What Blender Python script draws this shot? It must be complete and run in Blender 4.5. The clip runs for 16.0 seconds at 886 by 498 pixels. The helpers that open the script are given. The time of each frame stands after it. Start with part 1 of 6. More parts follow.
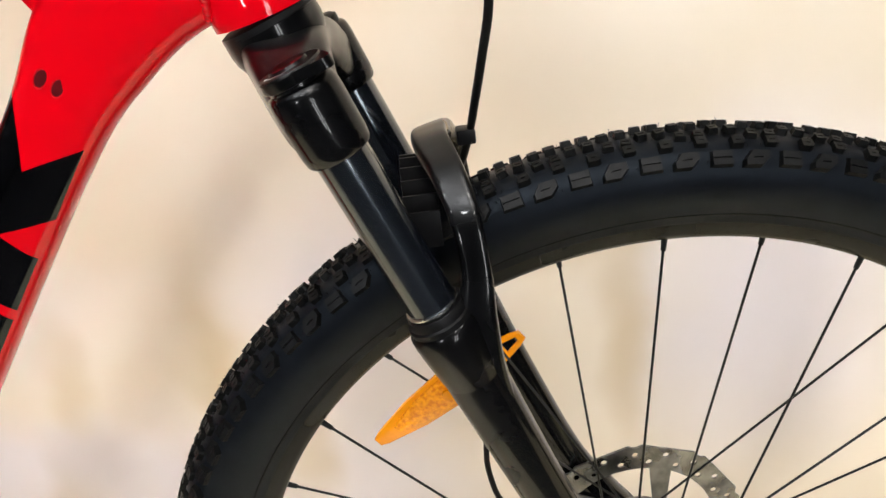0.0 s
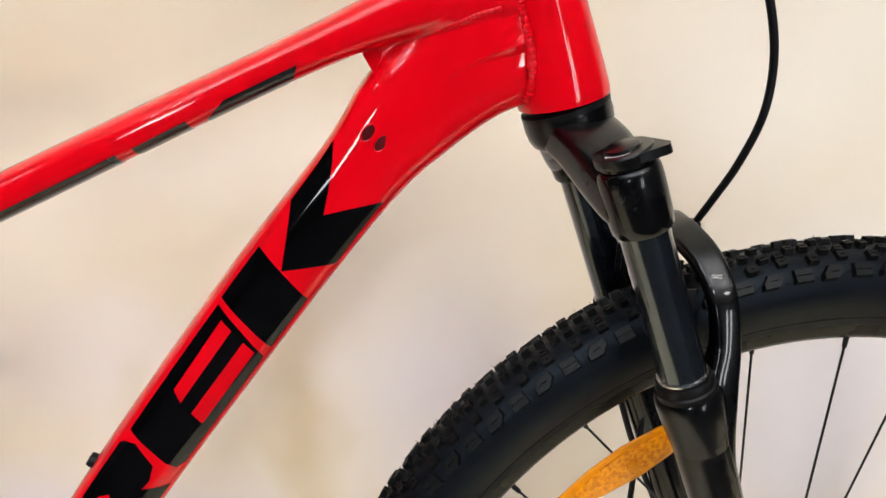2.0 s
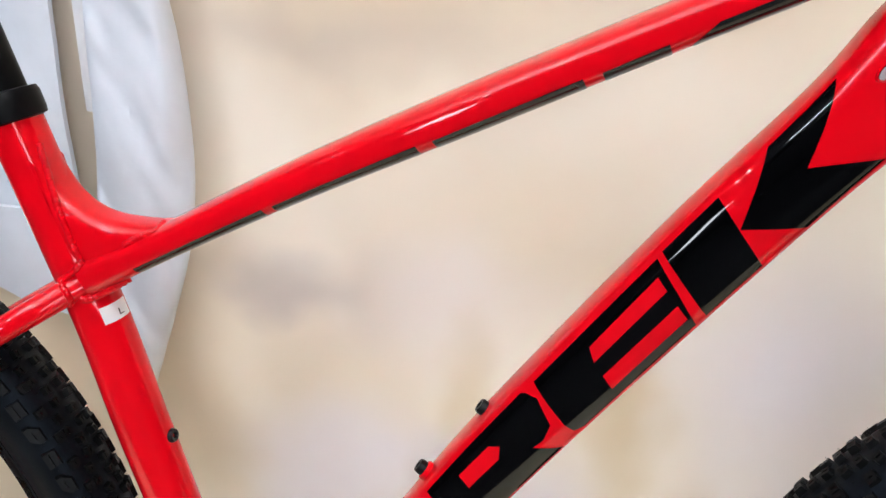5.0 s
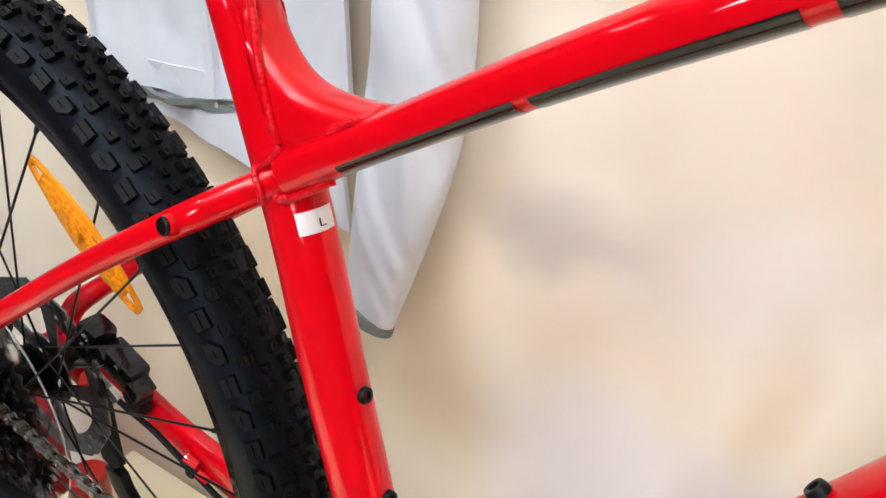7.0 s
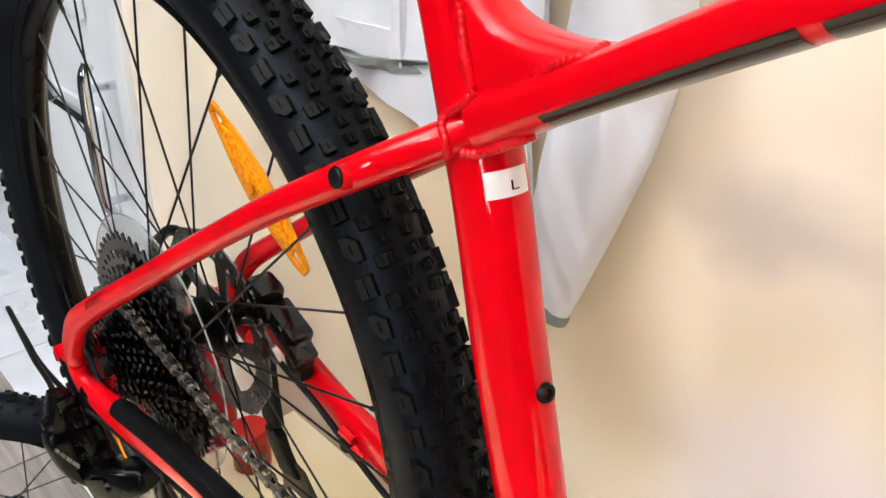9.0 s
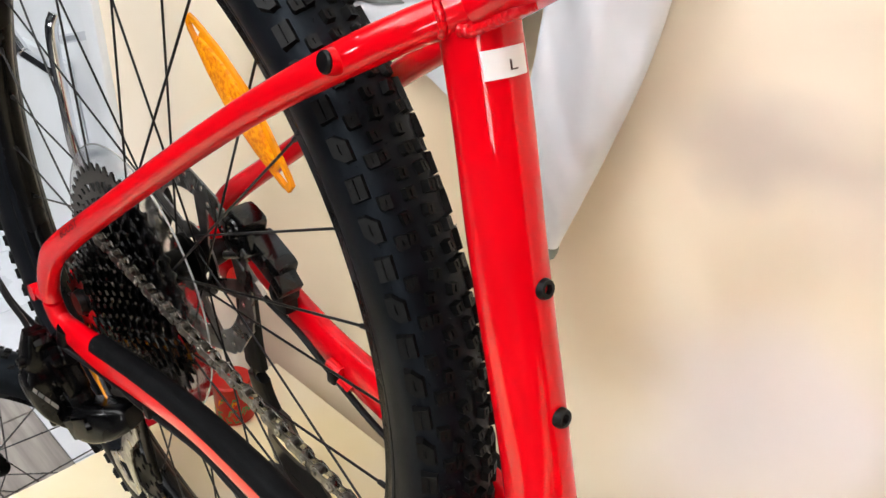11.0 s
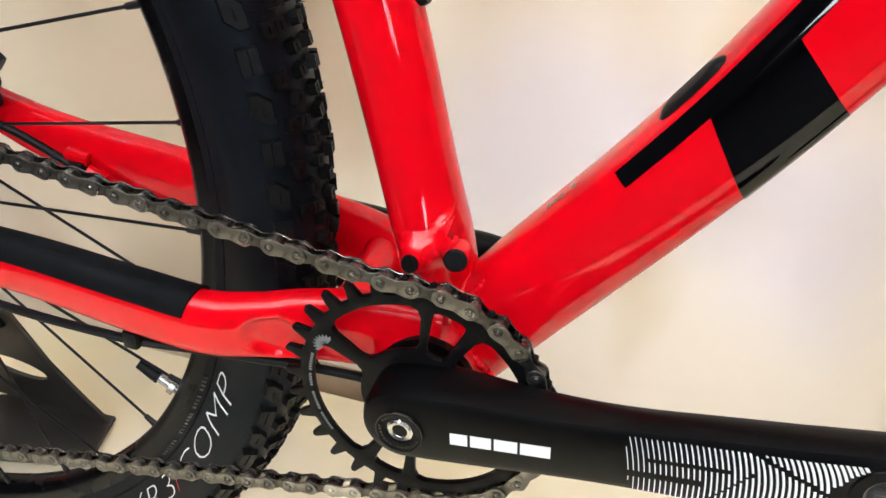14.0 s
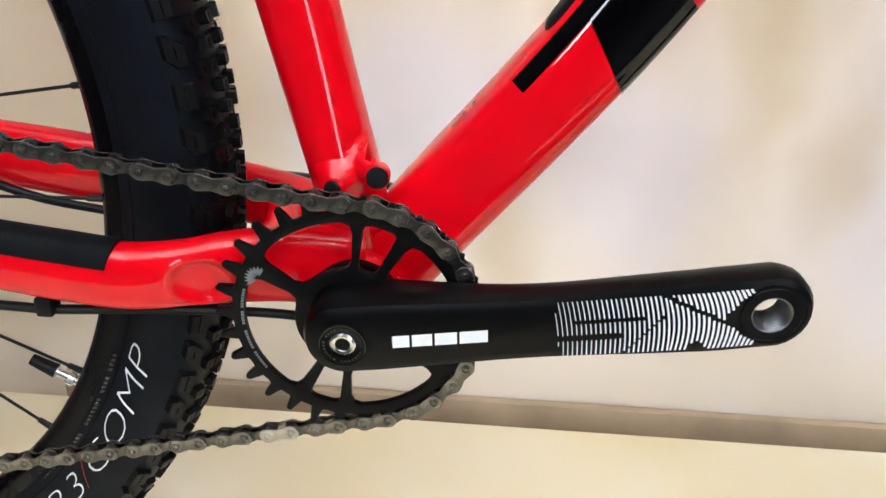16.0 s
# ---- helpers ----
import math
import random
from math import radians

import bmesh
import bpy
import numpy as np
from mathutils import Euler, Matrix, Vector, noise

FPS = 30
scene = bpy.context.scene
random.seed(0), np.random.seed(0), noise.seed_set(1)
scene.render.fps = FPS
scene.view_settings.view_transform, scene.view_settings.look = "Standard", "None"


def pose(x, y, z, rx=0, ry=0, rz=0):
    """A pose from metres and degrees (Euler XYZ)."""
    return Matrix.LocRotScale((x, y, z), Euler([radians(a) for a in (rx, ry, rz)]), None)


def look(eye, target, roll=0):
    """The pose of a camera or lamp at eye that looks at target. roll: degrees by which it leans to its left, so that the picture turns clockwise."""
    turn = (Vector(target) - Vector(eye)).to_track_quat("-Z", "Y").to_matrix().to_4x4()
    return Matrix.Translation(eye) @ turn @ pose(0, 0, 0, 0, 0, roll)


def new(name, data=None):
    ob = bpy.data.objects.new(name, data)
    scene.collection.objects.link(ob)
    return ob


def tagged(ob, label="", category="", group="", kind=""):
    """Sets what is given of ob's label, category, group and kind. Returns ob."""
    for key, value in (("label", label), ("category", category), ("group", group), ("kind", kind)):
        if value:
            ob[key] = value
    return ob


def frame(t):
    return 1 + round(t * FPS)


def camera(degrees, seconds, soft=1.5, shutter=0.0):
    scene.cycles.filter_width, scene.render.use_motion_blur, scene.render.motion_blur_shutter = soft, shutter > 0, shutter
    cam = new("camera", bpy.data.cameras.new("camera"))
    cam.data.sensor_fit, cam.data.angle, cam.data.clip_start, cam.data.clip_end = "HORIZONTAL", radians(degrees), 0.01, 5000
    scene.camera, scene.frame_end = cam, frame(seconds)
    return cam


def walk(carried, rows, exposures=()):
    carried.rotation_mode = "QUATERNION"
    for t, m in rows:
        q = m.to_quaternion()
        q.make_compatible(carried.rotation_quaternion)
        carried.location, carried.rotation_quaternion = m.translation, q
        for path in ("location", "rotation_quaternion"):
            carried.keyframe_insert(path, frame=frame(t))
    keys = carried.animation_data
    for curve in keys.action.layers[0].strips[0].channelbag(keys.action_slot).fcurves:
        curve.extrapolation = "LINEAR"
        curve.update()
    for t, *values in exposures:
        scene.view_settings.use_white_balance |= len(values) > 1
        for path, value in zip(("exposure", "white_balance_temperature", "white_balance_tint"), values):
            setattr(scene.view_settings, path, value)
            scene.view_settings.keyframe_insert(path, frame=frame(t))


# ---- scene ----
cam = camera(58.7, 16.0)
PATH = [
    (0, (0.556, -0.441, 0.907), (0.57, 1.344, 0.004), -7.0),
    (0.5, (0.473, -0.466, 0.926), (0.57, 1.375, 0.152), -5.4),
    (1, (0.403, -0.484, 0.934), (0.57, 1.379, 0.227), -2.6),
    (1.5, (0.365, -0.491, 0.928), (0.594, 1.376, 0.249), 0.0),
    (2, (0.344, -0.469, 0.912), (0.599, 1.399, 0.243), 1.5),
    (2.5, (0.31, -0.461, 0.915), (0.527, 1.419, 0.267), 1.9),
    (3, (0.275, -0.469, 0.91), (0.424, 1.421, 0.272), 2.2),
    (3.5, (0.251, -0.474, 0.903), (0.324, 1.417, 0.257), 2.4),
    (4, (0.239, -0.474, 0.898), (0.208, 1.412, 0.234), 2.6),
    (4.2, (0.23, -0.471, 0.896), (0.167, 1.407, 0.212), 2.5),
    (6.3, (0.208, -0.305, 0.825), (-0.546, 1.348, -0.011), 2.6),
    (6.5, (0.199, -0.292, 0.819), (-0.6, 1.331, -0.034), 3.0),
    (7, (0.18, -0.266, 0.802), (-0.793, 1.244, -0.078), 3.0),
    (7.5, (0.166, -0.257, 0.796), (-0.972, 1.127, -0.092), 2.3),
    (8, (0.147, -0.236, 0.781), (-1.098, 1.045, -0.119), 1.7),
    (8.2, (0.139, -0.233, 0.777), (-1.129, 1.024, -0.124), 1.5),
    (10.3, (0.134, -0.236, 0.753), (-1.128, 0.98, -0.211), 1.7),
    (10.5, (0.133, -0.239, 0.748), (-1.109, 0.989, -0.226), 2.1),
    (11, (0.135, -0.241, 0.731), (-1.075, 1.007, -0.258), 2.0),
    (11.5, (0.133, -0.256, 0.711), (-1.025, 1.028, -0.295), 1.8),
    (12, (0.131, -0.268, 0.687), (-0.959, 1.065, -0.33), 1.7),
    (12.5, (0.126, -0.274, 0.655), (-0.885, 1.112, -0.373), 1.4),
    (13, (0.115, -0.283, 0.613), (-0.779, 1.19, -0.401), 1.7),
    (13.5, (0.101, -0.299, 0.586), (-0.585, 1.267, -0.452), 1.9),
    (14, (0.086, -0.307, 0.562), (-0.402, 1.328, -0.482), 2.1),
    (14.5, (0.076, -0.32, 0.549), (-0.249, 1.361, -0.485), 2.1),
    (15, (0.068, -0.339, 0.538), (-0.134, 1.377, -0.468), 2.1),
    (15.5, (0.06, -0.358, 0.529), (-0.056, 1.389, -0.439), 2.3),
    (16, (0.055, -0.367, 0.524), (-0.014, 1.402, -0.406), 2.5),
]
walk(cam, [(t, look(eye, target, roll)) for t, eye, target, roll in PATH],
     [(0, 0.14, 6600, 10), (1.5, 0.03, 6450, 10), (4, -0.03, 6050, 10), (6.5, 0.10, 6150, 10), (8, 0.20, 6550, 10), (10.5, 0.27, 6700, 10), (12.5, 0.30, 6500, 10), (14.5, 0.24, 6100, 10), (16, 0.17, 6000, 10)])

# ---- world and lights ----
world = bpy.data.worlds.new("world")
scene.world = world
world.use_nodes = True
world.node_tree.nodes["Background"].inputs[0].default_value = (0.9, 0.92, 1.0, 1)
world.node_tree.nodes["Background"].inputs[1].default_value = 0.05


def tube_fill_lamp(x, y, length, watts, color, turn=0, up=False):
    """A short fluorescent tube of a hanging fitting, shining down; with up, an added ceiling-bounce fill."""
    data = bpy.data.lights.new("ceiling_tube_fill_lamp", "AREA")
    data.shape, data.size, data.size_y, data.energy, data.color = "RECTANGLE", length, 0.045, watts, color
    ob = new("ceiling_tube_fill_lamp", data)
    ob.matrix_world = pose(x, y, 2.37 if up else 2.35, 180 if up else 0, 0, turn)
    return ob


WARM, COOL = (1.0, 0.97, 0.93), (0.94, 0.97, 1.0)
# short twin-tube fittings; fill lamps added over the middle ones bounce off the ceiling
for x, y, watts, color, turn, up in ((-0.9, -1.5, 4.5, COOL, 0, 50), (0.9, -1.5, 4.5, WARM, 0, 50), (-1.5, -2.9, 12, COOL, 0, 66), (0.1, -2.9, 12, COOL, 0, 66),
                                     (1.6, -2.9, 12, WARM, 0, 66), (2.3, -1.7, 5, WARM, 90, 0), (-2.1, -1.7, 5, COOL, 90, 0)):
    for side in (-0.07, 0.07):
        dx, dy = (side, 0) if turn else (0, side)
        tube_fill_lamp(x + dx, y + dy, 0.40, watts / 2, color, turn)
    if up:
        tube_fill_lamp(x, y, 0.40, up, color, turn, True)
# daylight from the shop window on the open side
data = bpy.data.lights.new("window_light", "AREA")
data.shape, data.size, data.size_y, data.energy, data.color = "RECTANGLE", 0.30, 0.40, 10, (0.95, 0.97, 1.0)
window_light = new("window_light", data)
window_light.matrix_world = look((-0.9, -3.3, 0.95), (0.3, 0.2, 0.4))
# two narrow tall lamps added beside it for streaked highlights in the paint
for x in (1.62, 1.98):
    data = bpy.data.lights.new("streak_light", "AREA")
    data.shape, data.size, data.size_y, data.energy, data.color = "RECTANGLE", 0.13, 1.2, 10, (0.96, 0.98, 1.0)
    new("streak_light", data).matrix_world = look((x, -3.3, 0.80), (x * 0.6, 0.2, 0.75))


# ---- materials ----
def material(name, color, rough=0.5, metal=0.0, sheen_tint=(1, 1, 1), coat=0.0, coat_rough=0.04, grain=0.0, scale=60.0, bump=0.0, bscale=400.0,
             second=None, alpha_glass=0.0, wear=0.0, random_tint=0.0, spec=0.5, stretch=1.0):
    m = bpy.data.materials.new(name)
    m.use_nodes = True
    nt = m.node_tree
    b = nt.nodes["Principled BSDF"]
    b.inputs["Roughness"].default_value = rough
    b.inputs["Metallic"].default_value = metal
    b.inputs["Coat Weight"].default_value = coat
    b.inputs["Coat Roughness"].default_value = coat_rough
    b.inputs["Specular IOR Level"].default_value = spec
    b.inputs["Transmission Weight"].default_value = alpha_glass
    b.inputs["Specular Tint"].default_value = (*sheen_tint, 1)
    co = nt.nodes.new("ShaderNodeTexCoord")
    n1 = nt.nodes.new("ShaderNodeTexNoise")
    n1.inputs["Scale"].default_value, n1.inputs["Detail"].default_value = scale, 4
    mp1 = nt.nodes.new("ShaderNodeMapping")
    mp1.inputs["Scale"].default_value = (stretch, 1, 1)
    nt.links.new(co.outputs["Object"], mp1.inputs["Vector"])
    nt.links.new(mp1.outputs["Vector"], n1.inputs["Vector"])
    mix = nt.nodes.new("ShaderNodeMix")
    mix.data_type = "RGBA"
    sec = second or tuple(c * (1 - grain) for c in color)
    mix.inputs["A"].default_value = (*color, 1)
    mix.inputs["B"].default_value = (*sec, 1)
    ramp = nt.nodes.new("ShaderNodeMapRange")
    ramp.inputs["From Min"].default_value, ramp.inputs["From Max"].default_value = 0.38, 0.62
    nt.links.new(n1.outputs["Fac"], ramp.inputs["Value"])
    nt.links.new(ramp.outputs["Result"], mix.inputs["Factor"])
    last = mix.outputs["Result"]
    if random_tint:
        info = nt.nodes.new("ShaderNodeObjectInfo")
        hsv = nt.nodes.new("ShaderNodeHueSaturation")
        mr = nt.nodes.new("ShaderNodeMapRange")
        mr.inputs["To Min"].default_value, mr.inputs["To Max"].default_value = 1 - random_tint, 1 + random_tint
        nt.links.new(info.outputs["Random"], mr.inputs["Value"])
        nt.links.new(mr.outputs["Result"], hsv.inputs["Value"])
        nt.links.new(last, hsv.inputs["Color"])
        last = hsv.outputs["Color"]
    nt.links.new(last, b.inputs["Base Color"])
    if wear:
        n2 = nt.nodes.new("ShaderNodeTexNoise")
        n2.inputs["Scale"].default_value, n2.inputs["Detail"].default_value = scale * 0.35, 6
        nt.links.new(co.outputs["Object"], n2.inputs["Vector"])
        mr2 = nt.nodes.new("ShaderNodeMapRange")
        mr2.inputs["From Min"].default_value, mr2.inputs["From Max"].default_value = 0.3, 0.7
        mr2.inputs["To Min"].default_value, mr2.inputs["To Max"].default_value = max(0.02, rough - wear), rough + wear
        nt.links.new(n2.outputs["Fac"], mr2.inputs["Value"])
        nt.links.new(mr2.outputs["Result"], b.inputs["Roughness"])
    if bump:
        n3 = nt.nodes.new("ShaderNodeTexNoise")
        n3.inputs["Scale"].default_value, n3.inputs["Detail"].default_value = bscale, 3
        nt.links.new(co.outputs["Object"], n3.inputs["Vector"])
        bp = nt.nodes.new("ShaderNodeBump")
        bp.inputs["Strength"].default_value, bp.inputs["Distance"].default_value = bump, 0.001
        nt.links.new(n3.outputs["Fac"], bp.inputs["Height"])
        nt.links.new(bp.outputs["Normal"], b.inputs["Normal"])
    return m


RED = material("red_paint", (0.68, 0.0003, 0.0060), 0.35, coat=0.75, coat_rough=0.025, grain=0.06, scale=14, wear=0.06, spec=0.02, bump=0.11, bscale=75)
DECAL = material("black_decal", (0.0012, 0.0012, 0.0015), 0.14, coat=0.6, coat_rough=0.04, grain=0.2, scale=30, wear=0.04, spec=0.02, bump=0.17, bscale=85)
GREY_DECAL = material("dark_grey_decal", (0.012, 0.011, 0.011), 0.26, coat=0.6, coat_rough=0.04, grain=0.2, scale=30, wear=0.05, spec=0.1)
RUBBER = material("tyre_rubber", (0.005, 0.0053, 0.006), 0.6, grain=0.25, scale=120, bump=0.25, bscale=900, wear=0.12, spec=0.07)
SIDEWALL = material("tyre_sidewall", (0.0048, 0.0056, 0.0075), 0.42, grain=0.3, scale=60, bump=0.12, bscale=1200, wear=0.08, spec=0.13, sheen_tint=(0.65, 0.82, 1.0))
KNOB = material("tread_rubber", (0.0045, 0.0048, 0.005), 0.42, grain=0.25, scale=200, bump=0.2, bscale=1400, wear=0.12, random_tint=0.20, spec=0.13)
RIM = material("black_rim", (0.002, 0.002, 0.0024), 0.26, grain=0.2, scale=40, wear=0.08, spec=0.16)
RIM_EDGE = material("rim_edge_glint", (0.010, 0.011, 0.013), 0.18, metal=0.6, coat=0.6, grain=0.2, scale=40)
SPOKE = material("black_spoke", (0.010, 0.010, 0.011), 0.3, metal=0.5, grain=0.2)
FORK = material("fork_black_gloss", (0.0016, 0.0017, 0.0021), 0.28, coat=0.45, coat_rough=0.06, grain=0.2, scale=30, wear=0.06, spec=0.10, bump=0.05, bscale=60)
STANCHION = material("black_stanchion", (0.0028, 0.0038, 0.006), 0.20, coat=0.8, coat_rough=0.06, grain=0.15, scale=50, wear=0.04, spec=0.8, sheen_tint=(0.75, 0.87, 1.0))
CRANK = material("satin_crank_black", (0.0018, 0.0018, 0.0020), 0.34, grain=0.25, scale=60, bump=0.04, bscale=1500, wear=0.06, spec=0.12)
GUARD_RIM = material("guard_rim_plastic", (0.50, 0.52, 0.53), 0.2, grain=0.1, scale=60, alpha_glass=0.35)
ROTOR = material("brake_rotor_steel", (0.24, 0.24, 0.245), 0.30, metal=1.0, grain=0.35, scale=90, wear=0.1)
CAGE = material("cage_steel", (0.40, 0.39, 0.37), 0.30, metal=1.0, grain=0.4, scale=120, wear=0.1)
DER = material("derailleur_black", (0.002, 0.002, 0.0025), 0.26, coat=0.22, coat_rough=0.10, grain=0.3, scale=70, wear=0.1, spec=0.09)
CALIPER = material("caliper_black", (0.0025, 0.0025, 0.0028), 0.28, coat=0.4, coat_rough=0.10, grain=0.3, scale=70, wear=0.1, spec=0.2)
ALLOY = material("satin_black_alloy", (0.003, 0.003, 0.0032), 0.36, grain=0.25, scale=80, bump=0.05, bscale=1500, wear=0.08, spec=0.10)
PLASTIC = material("black_plastic", (0.005, 0.005, 0.0055), 0.42, grain=0.2, scale=90, bump=0.06, wear=0.1, spec=0.15)
PORT_SHADE = material("port_shade_red", (0.10, 0.002, 0.004), 0.3, grain=0.3, spec=0.15, coat=0.4)
PORT_DARK = material("port_dark", (0.03, 0.001, 0.002), 0.5, grain=0.3, spec=0.05)
CHAIN = material("chain_steel", (0.235, 0.225, 0.205), 0.27, metal=1.0, grain=0.5, scale=160, wear=0.12, random_tint=0.18)
CHAIN_DARK = material("dark_chain_steel", (0.185, 0.177, 0.16), 0.30, metal=1.0, grain=0.5, scale=160, wear=0.12, random_tint=0.18)
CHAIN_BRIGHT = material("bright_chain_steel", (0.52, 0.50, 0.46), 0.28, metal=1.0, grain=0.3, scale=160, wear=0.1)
COG = material("black_cog_steel", (0.0028, 0.0028, 0.0030), 0.15, coat=0.5, coat_rough=0.05, grain=0.3, scale=90, wear=0.06, random_tint=0.2, spec=0.30)
STEEL = material("stainless_steel", (0.62, 0.61, 0.60), 0.24, metal=1.0, grain=0.25, scale=120, wear=0.1)
CHROME = material("chrome", (0.78, 0.79, 0.82), 0.08, metal=1.0, grain=0.1, scale=20)
WHITE_INK = material("white_ink", (0.82, 0.83, 0.85), 0.45, grain=0.06, scale=200)
RED_INK = material("red_ink", (0.6, 0.02, 0.02), 0.45, grain=0.1, scale=200)
GREY_INK = material("grey_ink", (0.16, 0.165, 0.17), 0.45, grain=0.1, scale=200)
LABEL = material("paper_label", (0.83, 0.82, 0.82), 0.5, grain=0.05, scale=50)
AMBER = material("amber_plastic", (0.95, 0.36, 0.002), 0.16, second=(0.72, 0.19, 0.001), scale=300, bump=1.0, bscale=420, coat=0.3)
AMBER_SOLID = material("amber_rim_plastic", (0.90, 0.30, 0.002), 0.2, grain=0.15, scale=40, coat=0.4)
CLEAR = material("clear_plastic", (0.97, 0.98, 0.98), 0.04, alpha_glass=1.0)
CLOTH = material("white_nylon", (0.74, 0.77, 0.82), 0.62, grain=0.06, scale=18, bump=0.25, bscale=90)
CLOTH_GREY = material("grey_elastic", (0.22, 0.25, 0.24), 0.7, grain=0.2, scale=60, bump=0.2)
PLATFORM = material("cream_laminate", (0.89, 0.77, 0.49), 0.42, grain=0.0, scale=5, second=(0.90, 0.81, 0.61), bump=0.05, wear=0.1)
BASEB = material("brown_skirting", (0.50, 0.38, 0.25), 0.6, grain=0.25, scale=9, wear=0.1)
DOORW = material("white_door_paint", (0.82, 0.86, 0.90), 0.4, grain=0.05, scale=6, bump=0.05)
CEIL = material("ceiling_paint", (0.74, 0.74, 0.75), 0.8, grain=0.05, scale=6)
# near-black bluish tone of the unseen walls keeps reflections in the bicycle dark
ROOM = material("dark_unseen_wall", (0.009, 0.011, 0.015), 0.8, grain=0.08, scale=5)
TILE_WHITE = material("white_floor_tile", (0.72, 0.75, 0.80), 0.35, grain=0.08, scale=12, wear=0.1, random_tint=0.04)
PLANK = material("grey_wood_plank", (0.34, 0.31, 0.285), 0.45, second=(0.22, 0.20, 0.185), scale=55, bump=0.1, random_tint=0.22, stretch=0.06, wear=0.08)
# unseen floor beyond the planks, darkened so that glossy black parts reflect less
DARK_FLOOR = material("dark_unseen_floor", (0.020, 0.021, 0.024), 0.8, grain=0.3, scale=30, bump=0.2)
EXT_RED = material("extinguisher_red", (0.45, 0.003, 0.012), 0.3, coat=0.4, grain=0.1, scale=20, spec=0.1)
TIN = material("red_tin", (0.45, 0.004, 0.006), 0.3, grain=0.1, scale=40, second=(0.36, 0.02, 0.008), spec=0.2)
GREEN = material("green_print", (0.05, 0.22, 0.06), 0.4, grain=0.3, scale=60)
STAND = material("black_stand", (0.028, 0.025, 0.021), 0.38, grain=0.3, scale=15, wear=0.12)

# wall: shadow and tinted light painted in as soft cream, tan and lavender patches
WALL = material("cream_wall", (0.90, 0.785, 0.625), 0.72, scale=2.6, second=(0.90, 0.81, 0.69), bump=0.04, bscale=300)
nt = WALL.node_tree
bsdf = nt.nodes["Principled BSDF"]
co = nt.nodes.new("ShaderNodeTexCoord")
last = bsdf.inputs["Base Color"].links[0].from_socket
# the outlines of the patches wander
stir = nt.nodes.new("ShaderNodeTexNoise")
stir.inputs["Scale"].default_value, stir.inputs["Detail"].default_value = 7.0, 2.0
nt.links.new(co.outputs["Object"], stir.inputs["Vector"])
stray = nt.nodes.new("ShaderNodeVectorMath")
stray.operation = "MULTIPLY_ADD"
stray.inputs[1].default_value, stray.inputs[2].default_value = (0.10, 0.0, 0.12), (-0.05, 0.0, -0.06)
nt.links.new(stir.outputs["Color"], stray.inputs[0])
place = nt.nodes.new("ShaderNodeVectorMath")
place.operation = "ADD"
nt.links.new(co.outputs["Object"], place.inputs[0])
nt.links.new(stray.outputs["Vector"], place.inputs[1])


def shade_tint_patch(under, x, z, wide, tall, share, tint):
    """One soft oval patch of painted shade or tinted light over the colour so far."""
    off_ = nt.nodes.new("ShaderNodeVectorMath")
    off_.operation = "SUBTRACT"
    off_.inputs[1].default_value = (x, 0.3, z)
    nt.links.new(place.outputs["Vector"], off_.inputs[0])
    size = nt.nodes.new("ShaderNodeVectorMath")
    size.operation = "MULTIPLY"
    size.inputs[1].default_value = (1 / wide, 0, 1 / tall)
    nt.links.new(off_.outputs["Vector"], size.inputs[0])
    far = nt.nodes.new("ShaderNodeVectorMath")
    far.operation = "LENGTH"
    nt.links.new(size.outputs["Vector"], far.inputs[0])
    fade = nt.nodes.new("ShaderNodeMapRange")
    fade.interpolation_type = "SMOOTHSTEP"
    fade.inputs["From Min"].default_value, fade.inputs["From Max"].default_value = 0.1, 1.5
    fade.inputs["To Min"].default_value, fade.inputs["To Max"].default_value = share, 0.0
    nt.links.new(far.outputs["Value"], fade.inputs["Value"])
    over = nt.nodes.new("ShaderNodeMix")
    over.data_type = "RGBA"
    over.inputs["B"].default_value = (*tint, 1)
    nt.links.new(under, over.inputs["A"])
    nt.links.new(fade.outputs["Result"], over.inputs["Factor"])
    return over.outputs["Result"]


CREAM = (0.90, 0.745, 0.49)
last = shade_tint_patch(last, -0.62, 0.30, 0.42, 0.55, 0.65, CREAM)
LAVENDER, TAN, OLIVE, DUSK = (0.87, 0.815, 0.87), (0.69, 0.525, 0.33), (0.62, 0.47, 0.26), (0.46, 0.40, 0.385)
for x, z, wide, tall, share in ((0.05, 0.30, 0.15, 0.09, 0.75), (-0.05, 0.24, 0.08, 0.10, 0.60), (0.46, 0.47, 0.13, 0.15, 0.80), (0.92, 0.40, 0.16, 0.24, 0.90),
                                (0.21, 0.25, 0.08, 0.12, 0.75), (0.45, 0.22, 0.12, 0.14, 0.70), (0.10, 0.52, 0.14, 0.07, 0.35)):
    last = shade_tint_patch(last, x, z, wide, tall, share, LAVENDER)
# tan: the jacket's shadow, and the top of the wall painted dimmer
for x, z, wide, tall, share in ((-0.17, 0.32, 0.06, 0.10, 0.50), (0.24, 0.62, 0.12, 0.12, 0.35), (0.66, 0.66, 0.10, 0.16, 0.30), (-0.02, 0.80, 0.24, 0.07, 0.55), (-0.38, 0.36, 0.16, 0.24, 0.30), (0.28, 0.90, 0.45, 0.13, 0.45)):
    last = shade_tint_patch(last, x, z, wide, tall, share, TAN)
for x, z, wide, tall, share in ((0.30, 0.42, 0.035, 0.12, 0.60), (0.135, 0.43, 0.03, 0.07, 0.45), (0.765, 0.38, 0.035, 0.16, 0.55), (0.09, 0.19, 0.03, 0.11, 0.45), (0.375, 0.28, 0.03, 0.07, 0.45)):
    last = shade_tint_patch(last, x, z, wide, tall, share, OLIVE)
